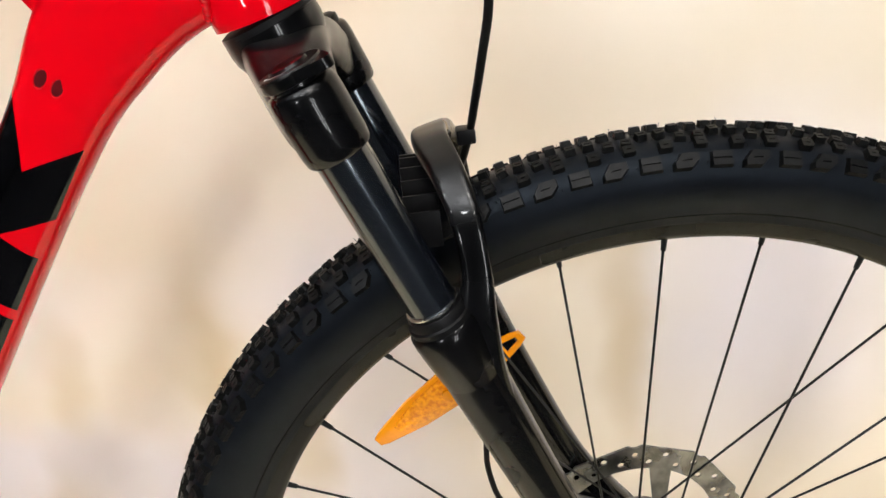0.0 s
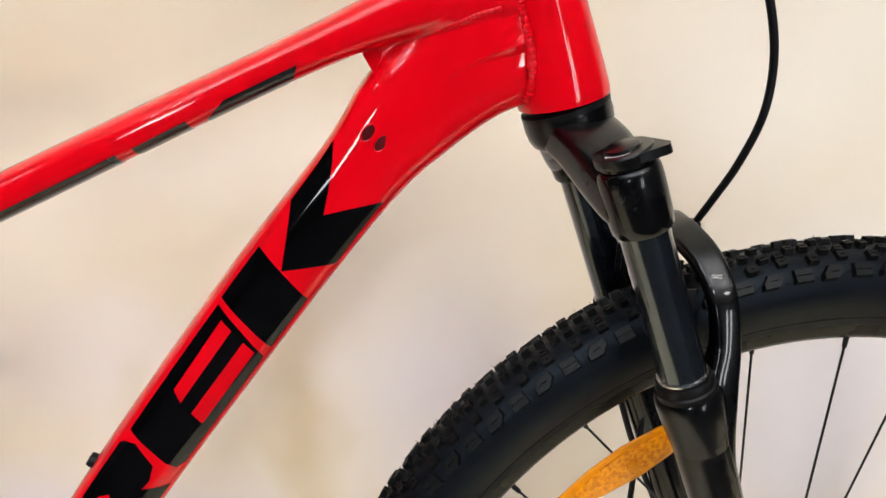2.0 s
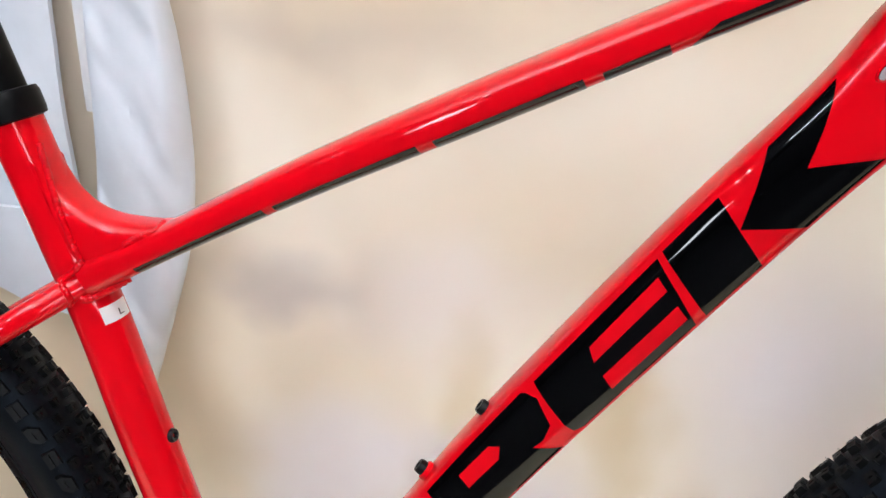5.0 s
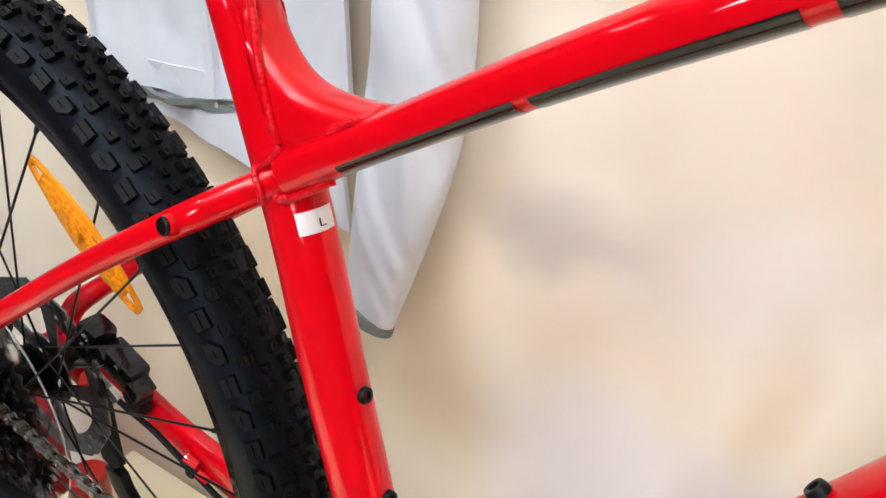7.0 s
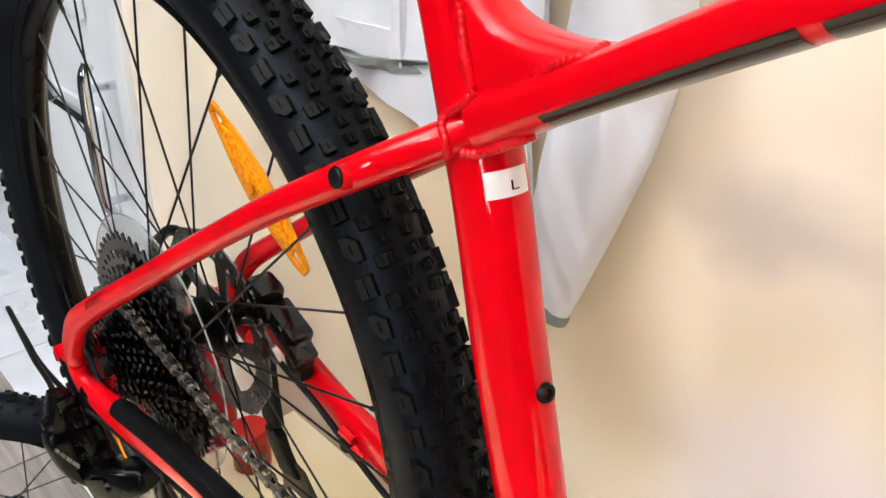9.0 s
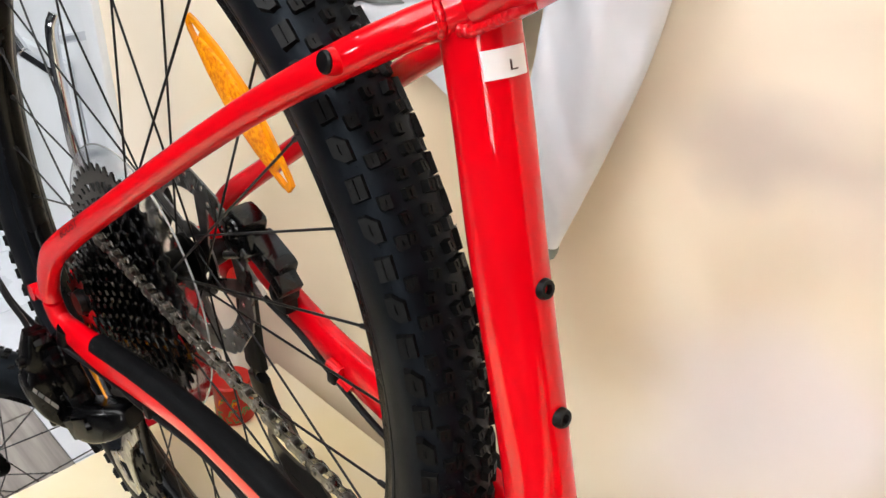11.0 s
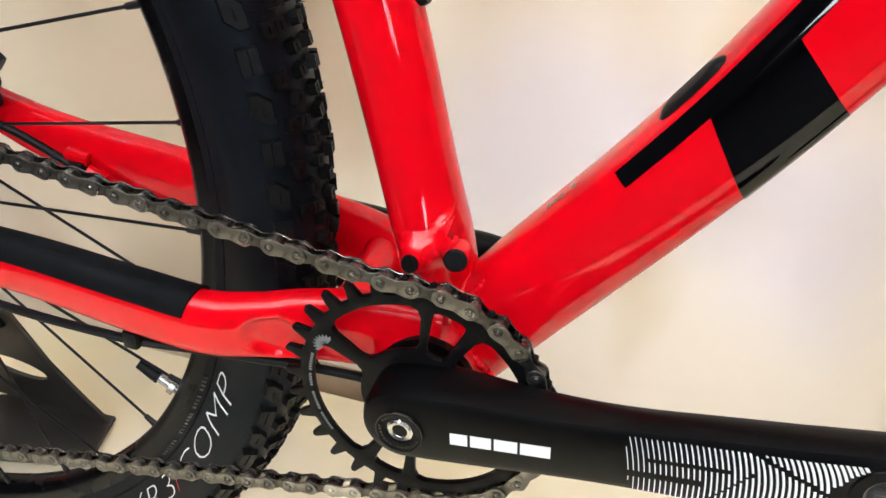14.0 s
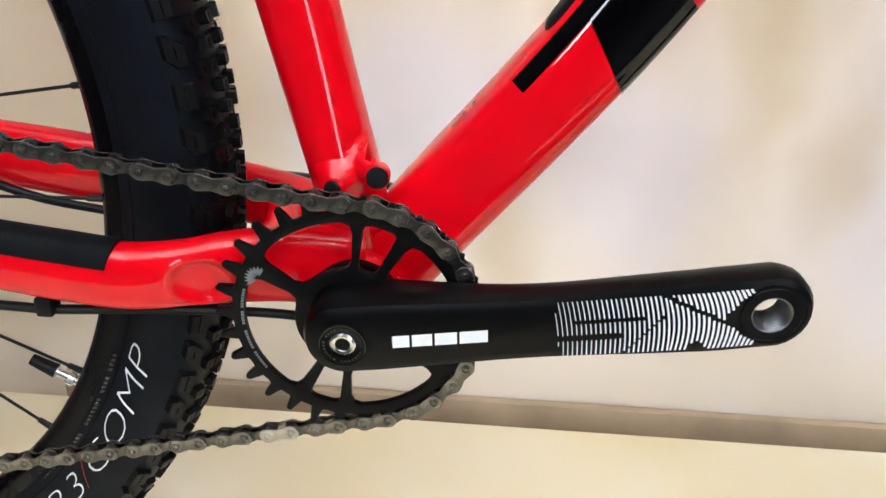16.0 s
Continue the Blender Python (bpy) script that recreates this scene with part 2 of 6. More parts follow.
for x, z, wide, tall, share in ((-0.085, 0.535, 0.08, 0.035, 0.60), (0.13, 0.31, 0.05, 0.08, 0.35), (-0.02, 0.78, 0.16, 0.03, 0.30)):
    last = shade_tint_patch(last, x, z, wide, tall, share, DUSK)
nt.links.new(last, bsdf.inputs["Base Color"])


# ---- mesh tools ----
def mesh_of(name, bm, mat, sharp=35):
    me = bpy.data.meshes.new(name)
    bmesh.ops.recalc_face_normals(bm, faces=bm.faces)
    for fc in bm.faces:
        fc.smooth = True
    bm.to_mesh(me)
    bm.free()
    me.set_sharp_from_angle(angle=radians(sharp))
    me.materials.append(mat)
    return me


def part(name, bm, mat, parent, label="", sharp=35):
    ob = new(name, mesh_of(name, bm, mat, sharp))
    ob.parent = parent
    if label:
        tagged(ob, label)
    return ob


def again(name, me, parent, m):
    ob = new(name, me)
    ob.parent = parent
    ob.matrix_basis = m
    return ob


def thing(name, label, category, at=(0, 0, 0), group="", kind=""):
    ob = new(name)
    ob.empty_display_size = 0.05
    ob.location = at
    return tagged(ob, label, category, group, kind)


def single(name, bm, mat, label, category, group="", kind="", sharp=35):
    return tagged(new(name, mesh_of(name, bm, mat, sharp)), label, category, group, kind)


def catmull(pts, per=6):
    p = [np.array(q, float) for q in pts]
    p = [2 * p[0] - p[1]] + p + [2 * p[-1] - p[-2]]
    out = []
    for i in range(1, len(p) - 2):
        for k in range(per):
            t = k / per
            a, b, c, d = p[i - 1:i + 3]
            out.append(0.5 * (2 * b + (c - a) * t + (2 * a - 5 * b + 4 * c - d) * t * t + (3 * b - a - 3 * c + d) * t ** 3))
    out.append(p[-2])
    return out


def rails(rows, per=6):
    """rows of (x, y, z, half_height, half_width): smoothed centres, up and side vectors and sizes."""
    sm = catmull(rows, per)
    out = []
    for i, r in enumerate(sm):
        t = Vector(sm[min(i + 1, len(sm) - 1)][:3] - sm[max(i - 1, 0)][:3]).normalized()
        side = Vector((0, -1, 0))
        if abs(t.dot(side)) > 0.9:
            side = Vector((1, 0, 0))
        side = (side - t * side.dot(t)).normalized()
        up = side.cross(t)
        if up.z < 0 and abs(t.x) > 0.02:
            up = -up
        out.append((Vector(r[:3]), up, side, r[3], r[4]))
    return out


def ring_point(rail, a, e=2.0):
    c, up, side, hh, hw = rail
    ca, sa = math.cos(a), math.sin(a)
    return c + side * hw * math.copysign(abs(ca) ** (2 / e), ca) + up * hh * math.copysign(abs(sa) ** (2 / e), sa)


def loft(bm, rows, n=24, e=2.0, per=6, caps=True):
    rs = rails(rows, per)
    rings = [[bm.verts.new(ring_point(r, 2 * math.pi * k / n, e)) for k in range(n)] for r in rs]
    for a, b in zip(rings, rings[1:]):
        for k in range(n):
            bm.faces.new((a[k], a[(k + 1) % n], b[(k + 1) % n], b[k]))
    if caps:
        bm.faces.new(rings[0])
        bm.faces.new(rings[-1])
    return bm


def tube(bm, pts, r, n=10, per=5, caps=True):
    """A round bar along smoothed points, its frame carried along so that it never twists."""
    sm = [Vector(q) for q in catmull(pts, per)]
    rings, s = [], None
    for i, c in enumerate(sm):
        t = (sm[min(i + 1, len(sm) - 1)] - sm[max(i - 1, 0)]).normalized()
        s = t.orthogonal() if s is None else s - t * s.dot(t)
        s.normalize()
        u = t.cross(s)
        rings.append([bm.verts.new(c + (s * math.cos(2 * math.pi * k / n) + u * math.sin(2 * math.pi * k / n)) * r) for k in range(n)])
    for a, b in zip(rings, rings[1:]):
        for k in range(n):
            bm.faces.new((a[k], a[(k + 1) % n], b[(k + 1) % n], b[k]))
    if caps:
        bm.faces.new(rings[0])
        bm.faces.new(rings[-1])
    return bm


def lathe(bm, profile, center=(0, 0, 0), axis="y", n=48, closed=False):
    """profile: (radius, along the axis)."""
    c = Vector(center)
    rings = []
    for r, h in profile:
        ring = []
        for k in range(n):
            a = 2 * math.pi * k / n
            u, v = r * math.cos(a), r * math.sin(a)
            p = {"y": (u, h, v), "z": (u, v, h), "x": (h, u, v)}[axis]
            ring.append(bm.verts.new(c + Vector(p)))
        rings.append(ring)
    pairs = list(zip(rings, rings[1:])) + ([(rings[-1], rings[0])] if closed else [])
    for a, b in pairs:
        for k in range(n):
            bm.faces.new((a[k], a[(k + 1) % n], b[(k + 1) % n], b[k]))
    if not closed:
        for ring in (rings[0], rings[-1]):
            bm.faces.new(ring)
    return bm


def rod(bm, a, b, r, n=10, r2=None):
    """A straight round bar between two places."""
    a, b = Vector(a), Vector(b)
    t = (b - a).normalized()
    s = t.orthogonal().normalized()
    u = t.cross(s)
    r2 = r if r2 is None else r2
    ra = [bm.verts.new(a + (s * math.cos(2 * math.pi * k / n) + u * math.sin(2 * math.pi * k / n)) * r) for k in range(n)]
    rb = [bm.verts.new(b + (s * math.cos(2 * math.pi * k / n) + u * math.sin(2 * math.pi * k / n)) * r2) for k in range(n)]
    for k in range(n):
        bm.faces.new((ra[k], ra[(k + 1) % n], rb[(k + 1) % n], rb[k]))
    bm.faces.new(ra)
    bm.faces.new(rb)
    return bm


def box(bm, lo, hi, bevel=0.0, m=None, seg=2):
    vs = [bm.verts.new((x, y, z)) for x in (lo[0], hi[0]) for y in (lo[1], hi[1]) for z in (lo[2], hi[2])]
    fs = [bm.faces.new([vs[i] for i in q]) for q in ((0, 1, 3, 2), (4, 6, 7, 5), (0, 4, 5, 1), (2, 3, 7, 6), (0, 2, 6, 4), (1, 5, 7, 3))]
    made = vs
    if bevel:
        es = list({e for f in fs for e in f.edges})
        got = bmesh.ops.bevel(bm, geom=es, offset=bevel, segments=seg, affect="EDGES", profile=0.6)
        made = list({v for f in got["faces"] for v in f.verts} | {v for v in vs if v.is_valid})
    if m is not None:
        bmesh.ops.transform(bm, matrix=m, verts=made)
    return bm


def flat(bm, loops):
    """A flat face with holes in the plane y = 0 from loops of (x, z)."""
    edges = []
    for lp in loops:
        vs = [bm.verts.new((x, 0, z)) for x, z in lp]
        edges += [bm.edges.new((vs[i], vs[(i + 1) % len(vs)])) for i in range(len(vs))]
    got = bmesh.ops.triangle_fill(bm, edges=edges, use_beauty=True, normal=(0, -1, 0))
    return [g for g in got["geom"] if isinstance(g, bmesh.types.BMFace)]


def plate(loops, thick, y0=0.0, bevel=0.0, seg=2):
    """A plate with holes, standing in x-z, from y0 to y0 + thick."""
    bm = bmesh.new()
    fs = flat(bm, loops)
    got = bmesh.ops.extrude_face_region(bm, geom=fs)
    vs = [g for g in got["geom"] if isinstance(g, bmesh.types.BMVert)]
    bmesh.ops.translate(bm, vec=(0, thick, 0), verts=vs)
    bmesh.ops.translate(bm, vec=(0, y0, 0), verts=bm.verts)
    if bevel:
        bmesh.ops.recalc_face_normals(bm, faces=bm.faces)
        es = [e for e in bm.edges if len(e.link_faces) == 2 and e.calc_face_angle(0) > 1.2 and abs(e.verts[0].co.y - e.verts[1].co.y) < 1e-6]
        bmesh.ops.bevel(bm, geom=es, offset=bevel, segments=seg, affect="EDGES", profile=0.5)
    return bm


def circle(cx, cz, r, n=16, start=0.0):
    return [(cx + r * math.cos(start + 2 * math.pi * k / n), cz + r * math.sin(start + 2 * math.pi * k / n)) for k in range(n)]


def sector(r0, r1, a0, a1, n=8, round_=0.0):
    """A window between two radii and two angles (degrees)."""
    if round_:
        pts = []
        for r, sg in ((r1, 1), (r0, -1)):
            d = math.degrees(round_ / r)
            lo_, hi_ = (a0 + d, a1 - d) if sg > 0 else (a1 - d, a0 + d)
            end = r - sg * round_
            first, final = (a0, a1) if sg > 0 else (a1, a0)
            pts.append((end, first))
            pts.append((r - sg * round_ * 0.29, first + (lo_ - first) * 0.29))
            pts += [(r, lo_ + (hi_ - lo_) * k / n) for k in range(n + 1)]
            pts.append((r - sg * round_ * 0.29, final + (hi_ - final) * 0.29))
            pts.append((end, final))
        return [(r * math.cos(radians(a)), r * math.sin(radians(a))) for r, a in pts]
    aa = [radians(a0 + (a1 - a0) * k / n) for k in range(n + 1)]
    return [(r1 * math.cos(a), r1 * math.sin(a)) for a in aa] + [(r0 * math.cos(a), r0 * math.sin(a)) for a in reversed(aa)]


def rise(a, e):
    """The height share of a tube's section at an angle, and back."""
    sa = math.sin(radians(a))
    return math.copysign(abs(sa) ** (2 / e), sa)


def fall(h, e):
    return math.asin(max(-1, min(1, math.copysign(abs(h) ** (e / 2), h))))


def decal(name, loops, rs, e, mat, parent, lift=0.0004, step=(0.008, 0.06)):
    """A flat shape of (share of the tube's length, angle round it in degrees, 0 at the near side) laid on a lofted tube."""
    bm = bmesh.new()
    loops = [[(x, rise(z, e)) for x, z in lp] for lp in loops]
    flat(bm, loops)
    xs = [x for lp in loops for x, _ in lp]
    zs = [z for lp in loops for _, z in lp]
    for axis, lo, hi, st in (("x", min(xs), max(xs), step[0]), ("z", min(zs), max(zs), step[1])):
        k = lo + st
        while k < hi:
            co_, no = ((k, 0, 0), (1, 0, 0)) if axis == "x" else ((0, 0, k), (0, 0, 1))
            bmesh.ops.bisect_plane(bm, geom=list(bm.verts) + list(bm.edges) + list(bm.faces), plane_co=co_, plane_no=no, dist=1e-6)
            k += st
    for v in bm.verts:
        s = min(max(v.co.x, 0), 1) * (len(rs) - 1)
        i = min(int(s), len(rs) - 2)
        a = fall(v.co.z, e)
        p = ring_point(rs[i], a, e).lerp(ring_point(rs[i + 1], a, e), s - i)
        c = rs[i][0].lerp(rs[i + 1][0], s - i)
        v.co = p + (p - c).normalized() * lift
    return part(name, bm, mat, parent, sharp=80)


def lettering(text, size, mat, name, parent, place, thin=0.0, depth=0.0):
    """Built-in font turned to a mesh; place maps (x, y) of the text to the world."""
    cu = bpy.data.curves.new("lettering", "FONT")
    cu.body, cu.size, cu.offset = text, size, thin
    cu.resolution_u = 3
    tmp = bpy.data.objects.new("lettering", cu)
    scene.collection.objects.link(tmp)
    me = bpy.data.meshes.new_from_object(tmp.evaluated_get(bpy.context.evaluated_depsgraph_get()))
    advance = max(v.co.x for v in me.vertices) + size * 0.06
    bpy.data.objects.remove(tmp)
    bm = bmesh.new()
    bm.from_mesh(me)
    bmesh.ops.subdivide_edges(bm, edges=[e for e in bm.edges if e.calc_length() > size * 0.12], cuts=3)
    for v in bm.verts:
        v.co = place(v.co.x, v.co.y)
    ob = part(name, bm, mat, parent, sharp=80)
    ob["advance"] = advance
    return ob


# ---- the setting ----
def slab(name, lo, hi, mat, label, category="structure", bevel=0.0):
    bm = bmesh.new()
    box(bm, lo, hi, bevel)
    return single(name, bm, mat, label, category, kind="structure")


FLOOR_Z = -0.37
slab("wall_north", (-1.2, 0.30, FLOOR_Z), (2.8, 0.42, 3.20), WALL, "cream wall behind the bicycle with shadows and light tints painted in", "wall")
slab("wall_east", (2.8, -7.4, FLOOR_Z), (2.92, 0.42, 3.20), ROOM, "plain unseen side wall of the shop, near black to darken reflections", "wall")
slab("wall_west", (-2.72, -7.4, FLOOR_Z), (-2.6, 0.42, 3.20), ROOM, "plain unseen far side wall of the shop, near black to darken reflections", "wall")
slab("wall_south", (-2.72, -7.52, FLOOR_Z), (2.92, -7.4, 3.20), ROOM, "plain unseen wall on the open side of the shop, near black to darken reflections", "wall")
slab("ceiling", (-2.72, -7.52, 3.20), (2.92, 0.42, 3.30), CEIL, "off-white painted shop ceiling", "ceiling")
floor = slab("floor", (-2.72, -7.52, FLOOR_Z - 0.1), (2.92, 0.42, FLOOR_Z - 0.0075), DARK_FLOOR, "grey wood-look plank floor", "floor")
slab("baseboard", (-0.37, 0.288, -0.12), (2.8, 0.299, 0.003), BASEB, "dull brown skirting along the foot of the wall", "baseboard", 0.004)
platform = thing("display_platform", "low cream laminate display platform with a pale edge", "platform", (0.4, -0.15, FLOOR_Z))
o3 = Matrix.Translation((-0.4, 0.15, -FLOOR_Z))
for nm, lo, hi in (("top_board", (-0.685, -0.62, -0.0195), (2.1, 0.258, -0.0015)), ("side_panel", (-0.683, -0.61, FLOOR_Z), (-0.665, 0.255, -0.0200)), ("side_panel", (2.08, -0.61, FLOOR_Z), (2.098, 0.255, -0.0200)),
                   ("front_panel", (-0.664, -0.61, FLOOR_Z), (2.079, -0.592, -0.0200)), ("back_panel", (-0.664, 0.237, FLOOR_Z), (2.079, 0.255, -0.0200))):
    b = bmesh.new()
    box(b, lo, hi, 0.002)
    part(nm, b, PLATFORM, platform).matrix_parent_inverse = o3
# pale tiles of the passage behind the plank floor
tiles = thing("tiled_floor", "pale bluish white floor tiles behind the grey planks", "floor", (-1.9, 0.2, FLOOR_Z), kind="structure")
for k in range(7):
    b = bmesh.new()
    box(b, (-2.6 + 0.3 * k, 0.060, FLOOR_Z - 0.006), (-2.303 + 0.3 * k, 0.30, FLOOR_Z), 0.002)
    part("tile", b, TILE_WHITE, tiles).matrix_parent_inverse = Matrix.Translation((1.9, -0.2, -FLOOR_Z))

# white door beside the wall, with its pull handle
door = thing("door_1", "white painted panel door with a long chrome pull handle", "door", (-1.9, 0.3, FLOOR_Z), kind="structure")
off = Matrix.Translation((1.9, -0.3, -FLOOR_Z))
b = bmesh.new()
box(b, (-2.6, 0.31, FLOOR_Z), (-1.2, 0.42, 3.20), 0.0)
for x0 in (-2.45, -1.75):
    for z0, z1 in ((-0.38, 0.28), (0.45, 1.5)):
        box(b, (x0, 0.296, z0), (x0 + 0.36, 0.3085, z1), 0.006)
part("door_panel", b, DOORW, door).matrix_parent_inverse = off
b = bmesh.new()
box(b, (-1.245, 0.286, FLOOR_Z), (-1.196, 0.3085, 3.20), 0.004)
part("door_frame", b, DOORW, door).matrix_parent_inverse = off
b = bmesh.new()
tube(b, [(-1.30, 0.262, 0.105), (-1.30, 0.25, 0.135), (-1.297, 0.248, 0.24), (-1.295, 0.25, 0.36), (-1.293, 0.262, 0.395)], 0.011, 12)
rod(b, (-1.297, 0.25, 0.13), (-1.297, 0.31, 0.13), 0.008)
rod(b, (-1.297, 0.25, 0.35), (-1.297, 0.31, 0.35), 0.008)
rod(b, (-1.297, 0.252, 0.285), (-1.47, 0.25, 0.292), 0.010)
rod(b, (-1.46, 0.25, 0.292), (-1.53, 0.25, 0.325), 0.013)
part("door_handle", b, CHROME, door, "chrome pull handle with a lever").matrix_parent_inverse = off

# ---- the bicycle ----
BB = Vector((0, 0, 0.318))
RA = Vector((-0.4367, 0, 0.3725))
FA = Vector((0.6937, 0, 0.3725))
bike = thing("bicycle", "glossy red hardtail mountain bike with black fork and knobbly tyres", "bicycle")


def link_part(name, rows, e=2.0, n=28, per=6, mat=None, label="", parent=None, hint=None):
    b = bmesh.new()
    loft(b, rows, n, e, per)
    return part(name, b, mat or RED, parent or bike, label)


frame_part = new("frame")
frame_part.parent = bike
tagged(frame_part, "welded red aluminium frame with black lettering shapes")

DT = [(0.0, 0, 0.305, 0.022, 0.0253), (0.0307, 0, 0.3476, 0.0240, 0.0233), (0.1120, 0, 0.4505, 0.0237, 0.0213), (0.1928, 0, 0.5741, 0.0255, 0.0198),
      (0.2927, 0, 0.7139, 0.0265, 0.0193), (0.3541, 0, 0.7935, 0.0265, 0.0190), (0.386, 0, 0.8325, 0.0330, 0.0192), (0.415, 0, 0.858, 0.0360, 0.0194), (0.4452, 0, 0.8706, 0.0345, 0.0190), (0.474, 0, 0.879, 0.0340, 0.0170)]
TT = [(-0.075, 0, 0.666, 0.013, 0.0195), (-0.0299, 0, 0.6898, 0.0104, 0.0204), (0.06, 0, 0.738, 0.0114, 0.0209), (0.1583, 0, 0.7864, 0.0124, 0.0214),
      (0.3241, 0, 0.8652, 0.0118, 0.0229), (0.390, 0, 0.893, 0.017, 0.0235), (0.452, 0, 0.915, 0.022, 0.022)]
ST = [(0.0, 0, 0.320, 0.0165, 0.0265), (-0.0080, 0, 0.3653, 0.0174, 0.0260), (-0.0170, 0, 0.400, 0.0180, 0.0205), (-0.0250, 0, 0.4315, 0.0185, 0.0175), (-0.0340, 0, 0.4669, 0.0188, 0.0165), (-0.0576, 0, 0.5545, 0.0188, 0.0168),
      (-0.0783, 0, 0.6381, 0.0178, 0.0170), (-0.1155, 0, 0.757, 0.0168, 0.0168), (-0.119, 0, 0.768, 0.0170, 0.0170)]
HT = [(0.4797, 0, 0.8392, 0.0283, 0.0283), (0.4780, 0, 0.8455, 0.0283, 0.0283), (0.4725, 0, 0.866, 0.0264, 0.0264), (0.461, 0, 0.905, 0.0232, 0.0232), (0.446, 0, 0.950, 0.0228, 0.0228)]
link_part("down_tube", DT, 3.0, 36, 8, parent=frame_part)
link_part("top_tube", TT, 3.0, 32, 8, parent=frame_part)
link_part("seat_tube", ST, 2.0, 32, parent=frame_part)
link_part("head_tube", HT, 2.0, 40, parent=frame_part)
b = bmesh.new()
lathe(b, [(0.0205, -0.037), (0.0225, -0.034), (0.0225, 0.034), (0.0205, 0.037)], BB, n=40)
part("bottom_bracket_shell", b, RED, frame_part)

# gusset between seat mast and top tube
gx = [tuple(q) for q in catmull([(-0.1105, 0.7500), (-0.1010, 0.7480), (-0.0945, 0.7400), (-0.0890, 0.7290), (-0.0815, 0.7185), (-0.0700, 0.7100), (-0.0540, 0.7055), (-0.0300, 0.7050), (-0.0120, 0.7080)], 3)]
gx += [(-0.008, 0.698), (-0.060, 0.672), (-0.092, 0.676)]
part("seat_gusset", plate([gx], 0.0290, -0.0145, 0.0095, 4), RED, frame_part, sharp=60)
# gusset between the top tube and the down tube at the head
hx = [(0.3570, 0.8690), (0.3580, 0.8650), (0.3640, 0.8550), (0.372, 0.8500), (0.392, 0.845), (0.47, 0.86), (0.46, 0.91), (0.39, 0.888)]
part("head_gusset", plate([hx], 0.0200, -0.0100), RED, frame_part)


def flank(x, z, rs, e):
    """Half the thickness of a tube at a place of the side view; negative outside its outline."""
    d, k = min((math.hypot(x - r[0].x, z - r[0].z), k) for k, r in enumerate(rs))
    r = rs[k]
    k2 = min(max(k, 1), len(rs) - 2)
    t = (rs[k2 + 1][0] - rs[k2 - 1][0]).normalized()
    s = abs((x - r[0].x) * t.z - (z - r[0].z) * t.x) / r[3]
    return r[4] * (1 - s ** e) ** (1 / e) if s < 1 else -0.030 * (s - 1)


# the pressed cheeks where the top tube runs smoothly into the down tube
rs_t, rs_d = rails(TT, 12), rails(DT, 12)


def cheek(x, z):
    u = min(max((x - 0.364) / 0.080, 0), 1)
    zt, zd = [np.interp(x, [r[0].x for r in rs], [r[0].z for r in rs]) for rs in (rs_t, rs_d)]
    vals = [flank(x, z, rs_t, 3.0), flank(x, z, rs_d, 3.0)]
    if max(vals) < 0 and not (x > 0.3610 - 0.6 * (z - 0.860) and zd < z < zt):
        return None
    soft = 0.0018 + 0.0042 * u
    edge = 0.3610 - 0.6 * (z - 0.860)
    if x > edge and zd - 0.004 < z < zt:
        web = 0.0100 + 0.0085 * u ** 0.8
        web += 0.00022 * u * (math.sin((x * 0.80 - z * 0.60) * 560 + 3 * math.sin(z * 160)) + math.sin((x * 0.7 - z * 0.7) * 910 + 1.0))
        vals.append(web * min(1, 0.4 + (z - zd + 0.004) / 0.010))
    y = soft * math.log(sum(math.exp(v / soft) for v in vals))
    fade = min(1.0, max(0.0, (x - 0.350) / 0.022))
    seam = 0.4535 - 0.30 * (z - 0.862)
    return max(vals) + (y - max(vals)) * fade - 0.0009 - 1.1 * max(0, x - seam)


for sgn in (-1, 1):
    b = bmesh.new()
    grid, nx, nz = {}, 84, 84
    for i in range(nx + 1):
        x = 0.345 + 0.108 * i / nx
        for j in range(nz + 1):
            z = 0.830 + 0.105 * j / nz
            y = cheek(x, z)
            if y is not None:
                grid[i, j] = b.verts.new((x, sgn * y, z))
    for i in range(nx):
        for j in range(nz):
            q = [grid.get(k) for k in ((i, j), (i + 1, j), (i + 1, j + 1), (i, j + 1))]
            if None not in q:
                b.faces.new(q if sgn < 0 else q[::-1])
    part("gusset_cheek", b, RED, frame_part, sharp=80)

SS = [(-0.080, -0.009, 0.6615, 0.0085, 0.0085), (-0.122, -0.0365, 0.6365, 0.0082, 0.0090), (-0.200, -0.053, 0.5880, 0.0075, 0.0086), (-0.335, -0.069, 0.4950, 0.0082, 0.0082),
      (-0.420, -0.0755, 0.4355, 0.0102, 0.0080), (-0.452, -0.077, 0.407, 0.0112, 0.0075), (-0.4725, -0.077, 0.372, 0.0108, 0.0075), (-0.468, -0.0755, 0.345, 0.0118, 0.0075), (-0.440, -0.0725, 0.338, 0.0120, 0.0080)]
CS = [(-0.462, -0.0745, 0.339, 0.012, 0.0075), (-0.410, -0.0695, 0.338, 0.0165, 0.0085), (-0.340, -0.0655, 0.347, 0.0160, 0.0088), (-0.270, -0.0615, 0.352, 0.0140, 0.0090), (-0.200, -0.0587, 0.3482, 0.0153, 0.0094),
      (-0.140, -0.0562, 0.3395, 0.0168, 0.0097), (-0.105, -0.0530, 0.3345, 0.0168, 0.0100), (-0.080, -0.0440, 0.3330, 0.0172, 0.0095), (-0.062, -0.0375, 0.3335, 0.0185, 0.0095), (-0.035, -0.0315, 0.334, 0.0200, 0.0105), (0.0, -0.0220, 0.330, 0.0215, 0.014)]
